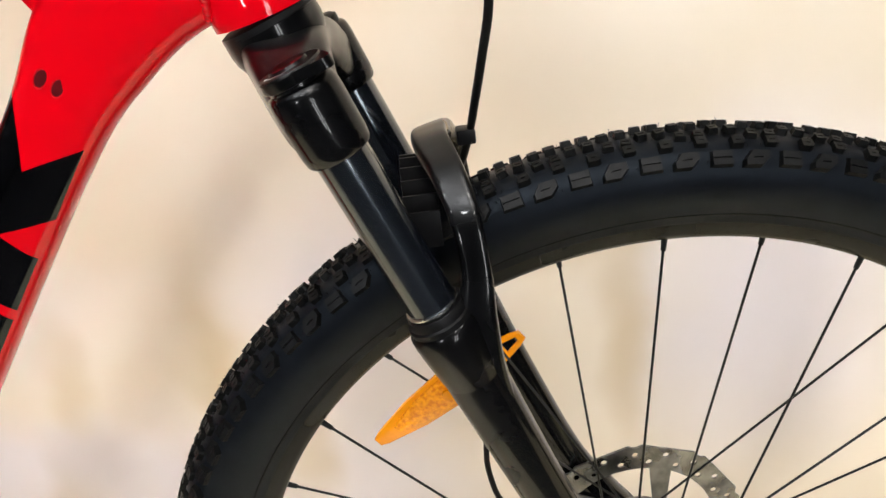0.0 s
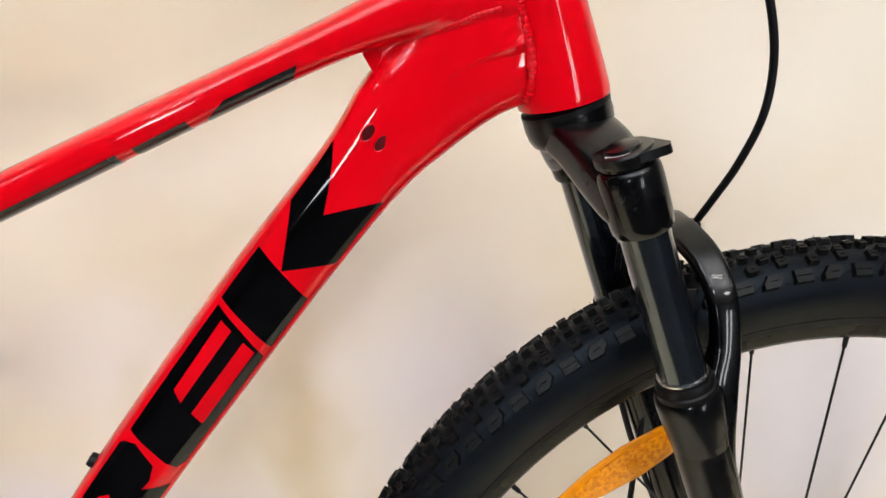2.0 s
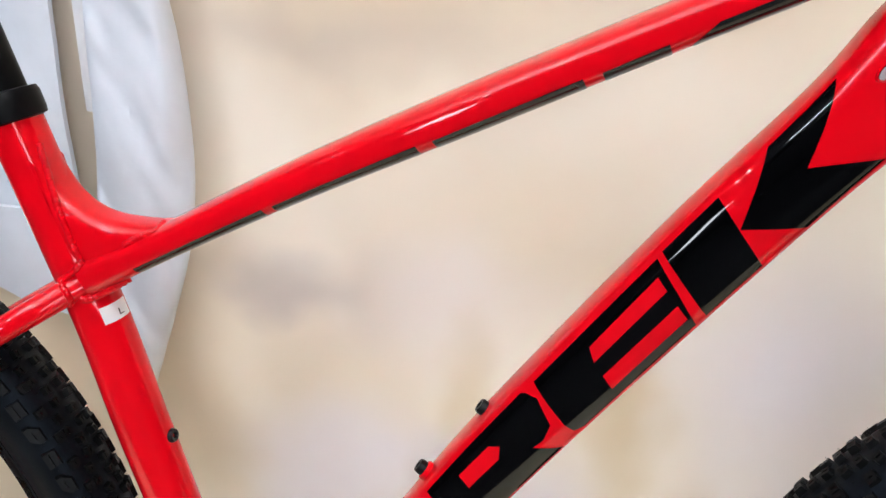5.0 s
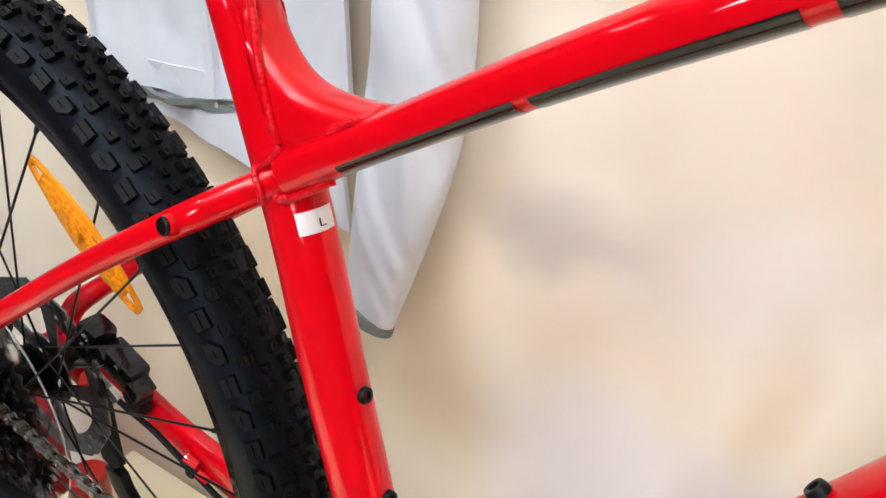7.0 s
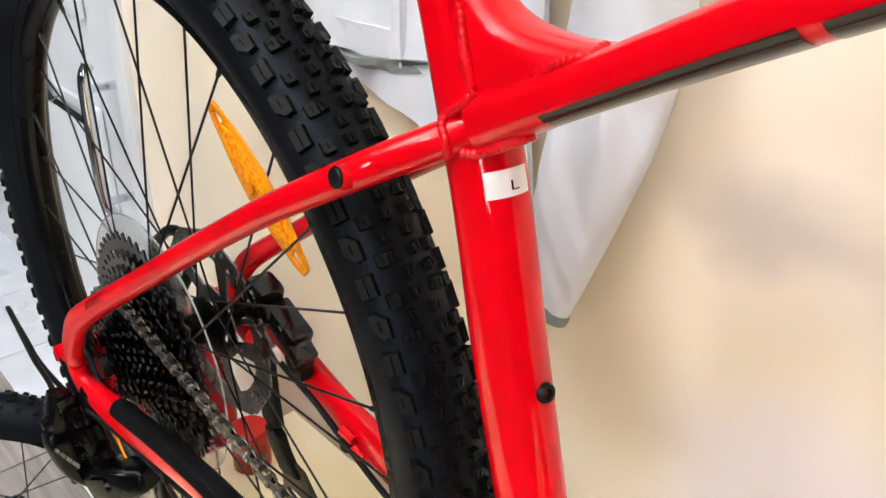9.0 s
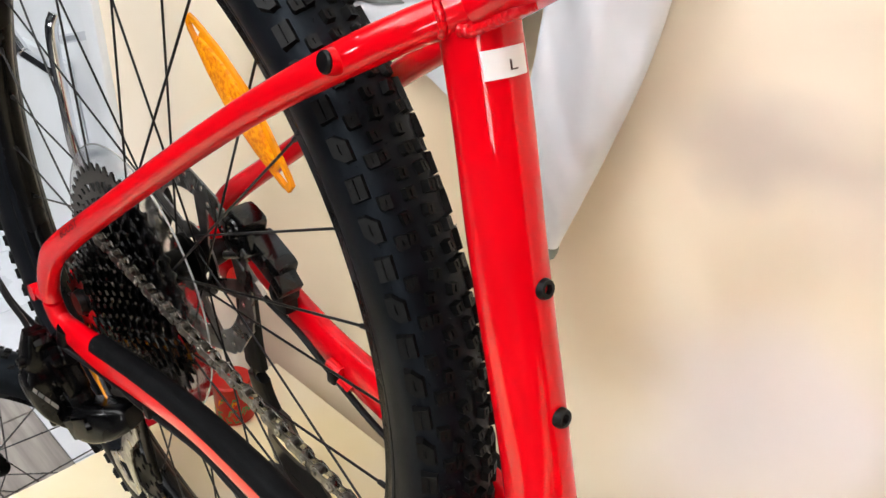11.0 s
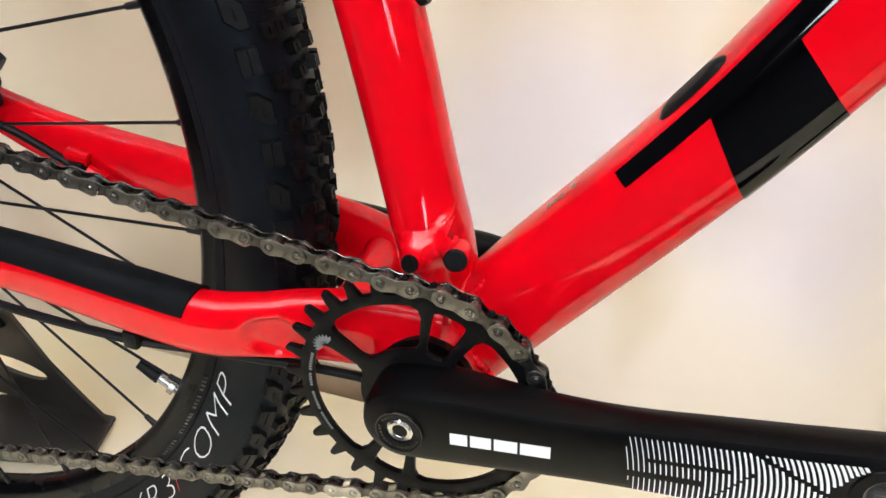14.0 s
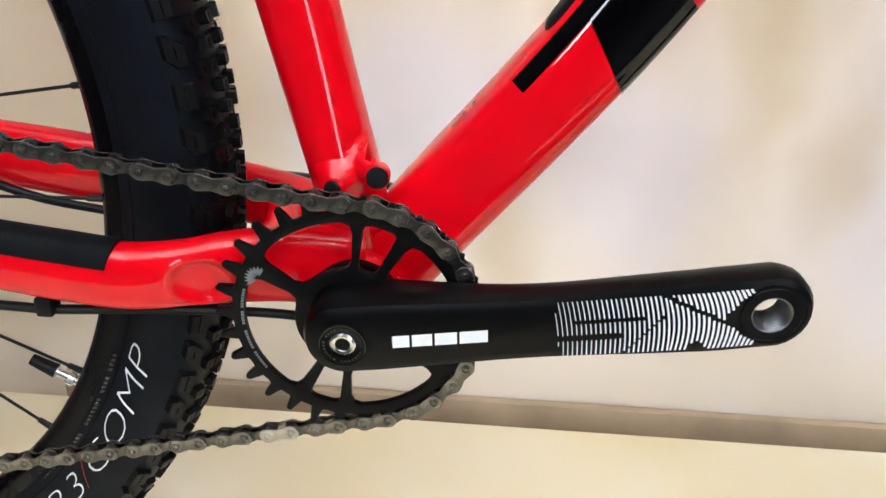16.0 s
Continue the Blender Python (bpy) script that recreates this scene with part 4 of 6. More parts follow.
def tread_mesh(name, length, width, height, style, rows_y):
    """One tread block, its foot on z = 0: x along the wheel's turn, y across, z outwards."""
    b = bmesh.new()
    if style == "plain":
        outline = [(-0.5, -0.5), (0.5, -0.5), (0.5, 0.5), (-0.5, 0.5)]
    elif style == "slant":
        outline = [(-0.62, -0.5), (0.25, -0.5), (0.62, 0.1), (0.62, 0.5), (-0.2, 0.5), (-0.62, 0.0)]
    else:
        outline = [(-0.5, -0.36), (-0.3, -0.5), (0.5, -0.5), (0.5, 0.5), (-0.5, 0.5)]
    lo = [b.verts.new((x * length * 1.12, y * width * 1.12, -0.0016)) for x, y in outline]
    hi = [b.verts.new((x * length * 0.94, y * width * 0.94, height)) for x, y in outline]
    n = len(outline)
    for k in range(n):
        b.faces.new((lo[k], lo[(k + 1) % n], hi[(k + 1) % n], hi[k]))
    if rows_y:
        # a sunk slot in the top, made of a smaller recessed outline
        sx, sy = rows_y
        mid = [b.verts.new((x * length * sx, y * width * sy, height)) for x, y in outline]
        dee = [b.verts.new((x * length * sx * 0.9, y * width * sy * 0.6, height - 0.0013)) for x, y in outline]
        for k in range(n):
            b.faces.new((hi[k], hi[(k + 1) % n], mid[(k + 1) % n], mid[k]))
            b.faces.new((mid[k], mid[(k + 1) % n], dee[(k + 1) % n], dee[k]))
        b.faces.new(dee)
    else:
        b.faces.new(hi)
    return mesh_of(name, b, KNOB, 30)


def block_pose(ang, y, tilt_y, r, spin=0.0):
    """At wheel angle ang, y across, the block leaning outwards by tilt_y degrees."""
    return Matrix.Rotation(-ang, 4, "Y") @ Matrix.Translation((r, y, 0)) @ Matrix.Rotation(radians(tilt_y), 4, "Z") @ Matrix(((0, 0, 1, 0), (0, 1, 0, 0), (1, 0, 0, 0), (0, 0, 0, 1))) @ Matrix.Rotation(spin, 4, "Z")


M_SH_A = tread_mesh("tread_block", 0.0122, 0.0090, 0.0040, "plain", (0.86, 0.10))
M_SH_B = tread_mesh("tread_block", 0.0118, 0.0094, 0.0040, "slant", (0.40, 0.10))
M_TR = tread_mesh("tread_block", 0.0074, 0.0064, 0.0034, "notch", (0.42, 0.12))
M_CE = tread_mesh("tread_block", 0.0062, 0.0054, 0.0040, "notch", (0.62, 0.20))


def fast_join(name, items, mat):
    """One mesh out of many placed copies."""
    vs, fs = [], []
    for me, m in items:
        n0 = len(vs)
        vs += [m @ v.co for v in me.vertices]
        fs += [[n0 + i for i in p.vertices] for p in me.polygons]
    me = bpy.data.meshes.new(name)
    me.from_pydata(vs, [], fs)
    me.materials.append(mat)
    return me


def spoke_line(theta, side, way, rim_r, hub_r, hub_y, sweep):
    a = theta + way * radians(sweep)
    return Vector((rim_r * math.cos(theta), side * 0.003, rim_r * math.sin(theta))), Vector((hub_r * math.cos(a), side * hub_y, hub_r * math.sin(a)))


def wheel(name, at, spokes, phase, label, rotor_y, rotor_r, hub_pts, flip_way=1, near=-1):
    w = new(name)
    w.parent = bike
    w.location = at
    tagged(w, label)
    b = bmesh.new()
    prof = [(r, -y) for r, y in TYRE] + [(r, y) for r, y in TYRE[-2::-1]]
    lathe(b, prof + [(0.3105, 0.010), (0.3105, -0.010)], n=180, closed=True)
    part("tyre", b, SIDEWALL, w, "black rubber tyre")
    # raised bead line on each flank
    b = bmesh.new()
    for s in (-1, 1):
        lathe(b, [(0.3200, s * 0.0150), (0.3208, s * 0.0166), (0.3218, s * 0.0172), (0.3226, s * 0.0166)], n=180, closed=True)
    part("bead_line", b, RUBBER, w)
    b = bmesh.new()
    half_rim = [(0.3005, 0.0030), (0.3020, 0.0070), (0.3070, 0.0112), (0.3142, 0.0125), (0.3155, 0.0130), (0.3161, 0.0120), (0.3147, 0.0100), (0.3100, 0.0090)]
    lathe(b, [(r, -y) for r, y in half_rim] + [(r, y) for r, y in reversed(half_rim)], n=180, closed=True)
    part("rim", b, RIM, w, "black alloy rim")
    # glossy ring added to give the thin highlight along the edge of the rim
    b = bmesh.new()
    for s in (-1, 1):
        lathe(b, [(0.3158, s * 0.0124), (0.3160, s * 0.0134), (0.3170, s * 0.0140), (0.3174, s * 0.0130)], n=180, closed=True)
    part("rim_edge_glint", b, RIM_EDGE, w)
    # tread
    rest = []
    for k in range(110):
        a = 2 * math.pi * k / 110
        for s in (-1, 1):
            even = k % 2 == 0
            me = M_SH_A if even else M_SH_B
            m = block_pose(a, s * (0.0228 if even else 0.0232), s * 52, 0.3592)
            if s < 0:
                m = m @ Matrix.Diagonal((1, -1, 1, 1)) if not even else m
            m2 = block_pose(a + radians(1.6), s * (0.0148 + 0.0016 * (k % 2)), s * 26, 0.3664)
            if s < 0:
                again("tread_block", me, w, m)
                again("tread_block", M_TR, w, m2)
            else:
                rest += [(me, m), (M_TR, m2)]
        for h in (0, 0.5):
            a2 = a + 2 * math.pi * h / 110
            for s in (-1, 1):
                wide = (k + (s > 0) + (h > 0)) % 2
                rest.append((M_CE, block_pose(a2, s * (0.0096 if wide else 0.0040), s * (15 if wide else 6), 0.3683 if wide else 0.3692, math.pi * wide + random.uniform(-0.22, 0.22))))
    ob = new("tread", fast_join("tread", rest, KNOB))
    ob.parent = w
    tagged(ob, "dense rubber tread blocks", kind="stuff")
    # fine moulding hairs left standing on the new tread
    b = bmesh.new()
    for k in range(700):
        a, y = random.uniform(0, 2 * math.pi), random.uniform(-0.026, 0.026)
        r0 = float(np.interp(abs(y), [0, 0.0135, 0.0215, 0.0258], [0.3725, 0.371, 0.3655, 0.3575]))
        base = Vector((r0 * math.cos(a), y, r0 * math.sin(a)))
        out = (Vector((math.cos(a), 0, math.sin(a))) + Vector((random.uniform(-0.5, 0.5), y * 25 + random.uniform(-0.3, 0.3), random.uniform(-0.5, 0.5)))).normalized()
        rod(b, base - out * 0.001, base + out * random.uniform(0.0008, 0.0024), 0.00030, 4, 0.00012)
    ob = part("moulding_hairs", b, KNOB, w)
    tagged(ob, "fine rubber moulding hairs", kind="stuff")
    b = bmesh.new()
    lathe(b, hub_pts, n=36)
    part("hub", b, ALLOY, w, "black hub shell")
    fl = max(r for r, _ in hub_pts) - 0.003
    fy = max(y for r, y in hub_pts if r > fl)
    sp = bmesh.new()
    rod(sp, (0, 0, 0), (1, 0, 0), 0.00095, 8)
    me_s = mesh_of("spoke", sp, SPOKE)
    nb = bmesh.new()
    rod(nb, (0, 0, 0), (0.0085, 0, 0), 0.0021, 10, 0.0017)
    me_n = mesh_of("nipple", nb, SPOKE)
    for k in range(spokes):
        th = radians(phase) + 2 * math.pi * k / spokes
        p, h = spoke_line(th, near * (-1) ** k, flip_way * (1 if (k // 2) % 2 == 0 else -1), 0.3010, fl, fy, 66)
        d = h - p
        q = d.to_track_quat("X", "Z").to_matrix().to_4x4()
        again("spoke", me_s, w, Matrix.Translation(p) @ q @ Matrix.Diagonal((d.length, 1, 1, 1)))
        again("nipple", me_n, w, Matrix.Translation(p) @ q)
    # rotor
    rim_line = []
    for k in range(10):
        for f in (-0.47, -0.40, -0.2, 0.0, 0.2, 0.40, 0.47):
            a = 2 * math.pi * (k + f) / 10
            flat_r = rotor_r * 0.985 / math.cos(2 * math.pi * f / 10)
            rim_line.append((min(flat_r, rotor_r * 1.02) * (0.975 if abs(f) > 0.45 else 1) * math.cos(a), min(flat_r, rotor_r * 1.02) * (0.975 if abs(f) > 0.45 else 1) * math.sin(a)))
    loops = [rim_line]
    for k in range(5):
        a0 = 72 * k
        r0, r1 = rotor_r * 0.40, rotor_r * 0.755
        outer_ = [(r1 * math.cos(radians(a0 + 8 + 8 * q)), r1 * math.sin(radians(a0 + 8 + 8 * q))) for q in range(8)]
        inner_ = [(r0 * math.cos(radians(a0 + 44 - 10 * q)), r0 * math.sin(radians(a0 + 44 - 10 * q))) for q in range(6)]
        loops.append(outer_ + inner_)
    loops.append(circle(0, 0, rotor_r * 0.24, 20))
    for k in range(40):
        a = 2 * math.pi * k / 40
        rr = rotor_r * (0.825 if k % 2 else 0.915)
        loops.append(circle(rr * math.cos(a), rr * math.sin(a), rotor_r * 0.030, 8))
    part("brake_rotor", plate(loops, 0.0018, rotor_y, 0), ROTOR, w, "drilled steel brake rotor")
    return w


front_wheel = wheel("front_wheel", FA, 28, 89.0, "black spoked front wheel with a knobbly tyre", 0.043, 0.090,
                    [(0.0095, -0.050), (0.011, -0.046), (0.0125, -0.036), (0.029, -0.032), (0.029, -0.029), (0.014, -0.024), (0.0125, 0), (0.014, 0.018), (0.029, 0.023), (0.029, 0.027), (0.015, 0.032), (0.0095, 0.05)])
rear_wheel = wheel("rear_wheel", RA, 32, -4.3, "black spoked rear wheel with a knobbly tyre", 0.036, 0.090,
                   [(0.0095, -0.070), (0.011, -0.066), (0.014, -0.026), (0.026, -0.021), (0.026, -0.018), (0.015, -0.013), (0.014, 0), (0.015, 0.022), (0.027, 0.026), (0.027, 0.030), (0.016, 0.034), (0.0095, 0.07)], -1, -1)


def reflector(at, turn, parent_, eyes=(-1, 1)):
    """Leaf-shaped amber reflector, long axis on local x, face to -y."""
    top = [(-0.066, 0.0035), (-0.060, 0.0060), (-0.03, 0.0125), (0.0, 0.0150), (0.03, 0.0125), (0.060, 0.0060), (0.066, 0.0035)]
    loop = top + [(x, -z) for x, z in reversed(top)]
    body = part("spoke_reflector", plate([loop] + [[(s * 0.061, 0.002), (s * 0.061, -0.002), (s * 0.050, -0.0045), (s * 0.050, 0.0045)] for s in eyes], 0.0035, -0.002, 0.0008), AMBER_SOLID, parent_, "amber plastic spoke reflector")
    body.matrix_basis = Matrix.Translation(at) @ Matrix.Rotation(-radians(turn), 4, "Y")
    lens = [(x * 0.72, z * 0.80) for x, z in loop]
    part("lens", plate([lens], 0.003, -0.0040, 0.0008), AMBER, body, "ribbed amber lens")
    b = bmesh.new()
    lathe(b, [(0.0005, 0), (0.0042, 0), (0.0042, 0.002), (0.0025, 0.0028), (0.0005, 0.0032)], (0, -0.0075, 0), n=18)
    part("rivet", b, AMBER_SOLID, body)
    return body


reflector(Vector((0.5510, 0.002, 0.5745)) - FA, 34.8, front_wheel, (1,))
reflector(Vector((-0.2793, 0.002, 0.5670)) - RA, -39.3, rear_wheel)
reflector(Vector((-0.6040, 0.002, 0.1690)) - RA, -39.3, rear_wheel)

# valve on the rear rim
va = math.atan2(0.232 - 0.3725, -0.183 + 0.4367)
b = bmesh.new()
vd = Vector((math.cos(va), 0, math.sin(va)))
rod(b, vd * 0.302, vd * 0.280, 0.0030, 14)
rod(b, vd * 0.2985, vd * 0.2950, 0.0052, 14)
valve = part("valve", b, STEEL, rear_wheel, "steel tyre valve with a black cap")
b = bmesh.new()
rod(b, vd * 0.2870, vd * 0.2715, 0.0044, 14, 0.0034)
part("valve_cap", b, PLASTIC, valve)

# white lettering on the rear tyre's flank
def on_tyre(x, y):
    r = 0.3405 - y
    a = radians(-48.5) + x * 1.72 / 0.335 + y * 0.9
    yy = np.interp(r, [p[0] for p in TYRE], [p[1] for p in TYRE])
    return Vector((r * math.cos(a), -yy - 0.0007, r * math.sin(a)))


step_ = 0.0
for word, ink, back_ in (("XR3", WHITE_INK, 0.0), ("/", RED_INK, 0.0006), ("COMP", WHITE_INK, 0.0006)):
    step_ -= back_
    ob = lettering(word, 0.0215, ink, "tyre_lettering", rear_wheel, lambda x, y: on_tyre(x + step_, y), thin=-0.00055)
    step_ += ob["advance"]

# faint raised print beside the rim, not readable
b = bmesh.new()
box(b, (-0.0012, -0.0003, -0.0016), (0.0012, 0.0003, 0.0016))
raised = mesh_of("raised_print", b, GREY_DECAL)
for k in range(34):
    if k in (8, 15, 16, 24, 29):
        continue
    a, r = radians(-42 + 0.64 * k), 0.3180
    again("raised_print", raised, rear_wheel, Matrix.Translation((r * math.cos(a), -0.0151, r * math.sin(a))) @ Matrix.Rotation(radians(90) - a, 4, "Y") @ Matrix.Rotation(radians(-28), 4, "X"))

# ---- drivetrain ----
def toothed(teeth, r_root, r_tip, fill=0.5):
    pts = []
    for k in range(teeth):
        a = 2 * math.pi * k / teeth
        st = 2 * math.pi / teeth
        for f, r in ((-0.5, r_root), (-0.64 * fill, r_root * 1.005), (-0.28 * fill, r_tip * 0.985), (0.0, r_tip), (0.28 * fill, r_tip * 0.985), (0.64 * fill, r_root * 1.005)):
            pts.append((r * math.cos(a + f * st), r * math.sin(a + f * st)))
    return pts


P = 0.0127
CR_T = 30
CR_R = P / 2 / math.sin(math.pi / CR_T)
CHAIN_Y = -0.0525
crankset = new("crankset")
crankset.parent = bike
crankset.location = BB
tagged(crankset, "black alloy crank with a narrow-wide chainring")
wins = [sector(0.0275, 0.0515, 88, 144, 12, 0.005), sector(0.0275, 0.0515, 64, 82, 6, 0.003), sector(0.0275, 0.0515, 14, 56, 10, 0.005), sector(0.0265, 0.0505, 155, 237, 14, 0.005), sector(0.0285, 0.0500, 245, 263, 6, 0.003), sector(0.0275, 0.0505, 270, 326, 10, 0.005)]
part("chainring", plate([toothed(CR_T, CR_R - 0.0042, CR_R + 0.0044, 0.41)] + wins + [circle(0, 0, 0.012, 20)], 0.0034, CHAIN_Y - 0.0017, 0.0005), ALLOY, crankset, "black toothed chainring")
b = bmesh.new()
lathe(b, [(0.010, -0.050), (0.0195, -0.050), (0.0195, -0.040), (0.0235, -0.040), (0.0235, -0.0355), (0.012, -0.0355)], n=40)
part("bearing_cup", b, ALLOY, crankset)
# printed mark and small arc of print on the ring
b = bmesh.new()
for k in range(9):
    a = radians(70 + 17.5 * k)
    c = Vector((-0.0425, CHAIN_Y - 0.0021, 0.0200))
    d1, d2 = Vector((math.cos(a), 0, math.sin(a))), Vector((-math.sin(a), 0, math.cos(a)))
    vs = [b.verts.new(c + d1 * 0.0014), b.verts.new(c + d1 * 0.0048 + d2 * 0.0008), b.verts.new(c + d1 * 0.0068), b.verts.new(c + d1 * 0.0048 - d2 * 0.0008)]
    b.faces.new(vs)
part("printed_mark", b, GREY_INK, crankset)
b = bmesh.new()
b.faces.new([b.verts.new((r * math.cos(a), CHAIN_Y - 0.0021, r * math.sin(a))) for a, r in ((0, 0.0508), (0, 0.0522), (0.022, 0.0522), (0.022, 0.0508))])
bar = mesh_of("print_bar", b, GREY_INK)
for k in range(30):
    if k not in (7, 13, 14, 22):
        again("print_bar", bar, crankset, Matrix.Rotation(-radians(164 + 1.75 * k), 4, "Y"))

# crank arm: rounded outline along u, bent outwards
ARM, LEAN = 0.1852, math.atan2(0.0346, 0.1817)
outline = []
for k in range(17):
    a = radians(100 + 160 * k / 16)
    outline.append((0.0190 * math.cos(a), 0.0190 * math.sin(a) + 0.001))
lowr = [(0.015 + 0.0075 * k, -0.0184 + 0.0006 * math.sin(math.pi * k / 20)) for k in range(21)]
outline += lowr
for k in range(13):
    a = radians(-80 + 160 * k / 12)
    outline.append((ARM + 0.0185 * math.cos(a), 0.0185 * math.sin(a)))
outline += [(0.165 - 0.0075 * k, 0.0184 - 0.0012 * math.sin(math.pi * k / 20) + 0.0011 * (k / 20) ** 3) for k in range(21)]
b = plate([outline, circle(ARM, 0, 0.0085, 28)], 0.0175, -0.0085, 0.0058)


def arm_y(u):
    return -0.0655 - 0.0080 * max(0, min(1, (u - 0.01) / 0.15)) ** 1.2


def arm_place(u, v, y):
    return Vector((u * math.cos(LEAN) - v * math.sin(LEAN), y, u * math.sin(LEAN) + v * math.cos(LEAN)))


# the root of the arm is deeper towards the frame and its flanks fall away in a soft waist
for v in b.verts:
    root = max(0.0, 1 - max(v.co.x, 0.0) / 0.11)
    back = 0.013 * root ** 1.9 if v.co.y > 0 else 0.0
    waist = 1 - 0.07 * math.exp(-((v.co.x - 0.085) / 0.04) ** 2) + (0.10 * root ** 1.6 if v.co.y > 0 else 0.0)
    v.co = arm_place(v.co.x, v.co.z * waist, arm_y(v.co.x) + v.co.y + back)
arm = part("crank_arm", b, CRANK, crankset, "satin black crank arm with white striped graphic", sharp=30)
b = bmesh.new()
lathe(b, [(0.0085, -0.0087), (0.0079, -0.0084)] + [(0.0074 if k % 2 else 0.0080, -0.008 + 0.0009 * k) for k in range(18)] + [(0.0085, 0.0088)], n=28, closed=True)
bmesh.ops.transform(b, matrix=Matrix.Translation(arm_place(ARM, 0, arm_y(ARM))), verts=b.verts)
part("pedal_thread", b, ROTOR, arm, "bright threaded pedal eye")
b = bmesh.new()
lathe(b, [(0.0085, -0.0088), (0.0125, -0.0088), (0.0130, -0.0082), (0.0125, -0.0078), (0.0085, -0.0078)], n=32, closed=True)
bmesh.ops.transform(b, matrix=Matrix.Translation(arm_place(ARM, 0, arm_y(ARM))), verts=b.verts)
part("eye_ring", b, ALLOY, arm)
b = bmesh.new()
yf = arm_y(0) - 0.0088
lathe(b, [(0.0098, yf + 0.003), (0.0110, yf + 0.001), (0.0108, yf - 0.0002), (0.0102, yf - 0.0006), (0.0066, yf - 0.0002), (0.0062, yf + 0.002)], n=40, closed=True)
part("bolt_collar", b, ALLOY, arm, "black self-extractor ring")
b = bmesh.new()
lathe(b, [(0.0006, yf + 0.0020), (0.0024, yf + 0.0018), (0.0036, yf), (0.0050, yf - 0.0004), (0.0061, yf + 0.0002), (0.0062, yf + 0.003), (0.0006, yf + 0.005)], n=12)
part("crank_bolt", b, STEEL, arm, "steel crank bolt")
b = bmesh.new()
lathe(b, [(0.0103, yf - 0.0010), (0.0107, yf - 0.0011), (0.0110, yf - 0.0004), (0.0104, yf - 0.0004)], n=40, closed=True)
part("collar_rim", b, RIM_EDGE, arm)


b = bmesh.new()
for k in range(30):
    if k % 8 == 5:
        continue
    a = 2 * math.pi * k / 30
    b.faces.new([b.verts.new((r * math.cos(a + da), yf - 0.0009, r * math.sin(a + da))) for r, da in ((0.0080, 0), (0.0092, 0), (0.0092, 0.11), (0.0080, 0.11))])
part("collar_print", b, GREY_DECAL, arm)


def arm_print(quads, name, mat):
    b = bmesh.new()
    for qd in quads:
        vs = [b.verts.new(arm_place(u, v, arm_y(u) - 0.0087)) for u, v in qd]
        b.faces.new(vs)
    return part(name, b, mat, arm, sharp=80)


# maker's mark as plain white blocks
marks, u = [], 0.0225
for wd in (0.0078, 0.0092, 0.0100, 0.0126):
    marks.append([(u, -0.0040), (u + wd, -0.0040), (u + wd + 0.0008, 0.0022), (u + 0.0008, 0.0022)])
    u += wd + 0.0012
arm_print(marks, "maker_mark", WHITE_INK)
# striped graphic: arcs about a centre far inboard, growing denser and bolder towards the eye
quads = []
for k in range(43):
    f = k / 42
    u0 = 0.0965 + 0.0850 * f
    rad_ = 0.115 - 0.075 * f
    wd = 0.00030 + 0.00092 * f
    for j in range(26):
        v0, v1 = -0.0138 + 0.0276 * j / 26, -0.0138 + 0.0276 * (j + 1) / 26
        vm = (v0 + v1) / 2
        bend = lambda v: u0 + (math.sqrt(max(rad_ ** 2 - v * v, 0)) - rad_) * (1.0 if f < 0.55 else 1.5)
        um = bend(vm) - 0.0065
        if um > 0.1735 - (0.0146 - abs(vm)) * 0.9 or um < 0.088 + (0.003 if abs(vm) > 0.009 else 0):
            continue
        x1 = abs(vm - (0.0132 - (um - 0.136) * 0.62)) < 0.0011 and um > 0.133
        x2 = abs(vm) < (um - 0.1575) * 0.95 and um > 0.1590
        g1 = abs(vm - 0.0030) < 0.0011 and 0.098 < um < 0.127
        g2 = abs(vm + 0.0048) < 0.0011 and 0.088 < um < 0.1165
        g3 = abs(vm - (-0.0142 + (um - 0.1165) * 0.98)) < 0.0008 and 0.1165 < um < 0.1345
        g4 = vm < -0.0100 + abs(um - 0.1470) * 0.0 and abs(um - 0.1470) < (-0.0085 - vm) * 0.9
        if x1 or x2 or g1 or g2 or g3 or g4:
            continue
        quads.append([(bend(v0), v0), (bend(v0) + wd, v0), (bend(v1) + wd, v1), (bend(v1), v1)])
arm_print(quads, "striped_graphic", WHITE_INK)

# far crank arm, seen past the frame
b = bmesh.new()
loft(b, [(0.0190, 0.064, 0.3190, 0.0120, 0.006), (0.0140, 0.064, 0.3190, 0.0175, 0.008), (0.0, 0.065, 0.3195, 0.0195, 0.009), (-0.03, 0.066, 0.3215, 0.0185, 0.009), (-0.09, 0.071, 0.3255, 0.0160, 0.008), (-0.172, 0.078, 0.330, 0.0150, 0.007), (-0.182, 0.078, 0.3305, 0.010, 0.006)], 20, 3.0)
bmesh.ops.translate(b, vec=-BB, verts=b.verts)
part("far_crank_arm", b, ALLOY, crankset)

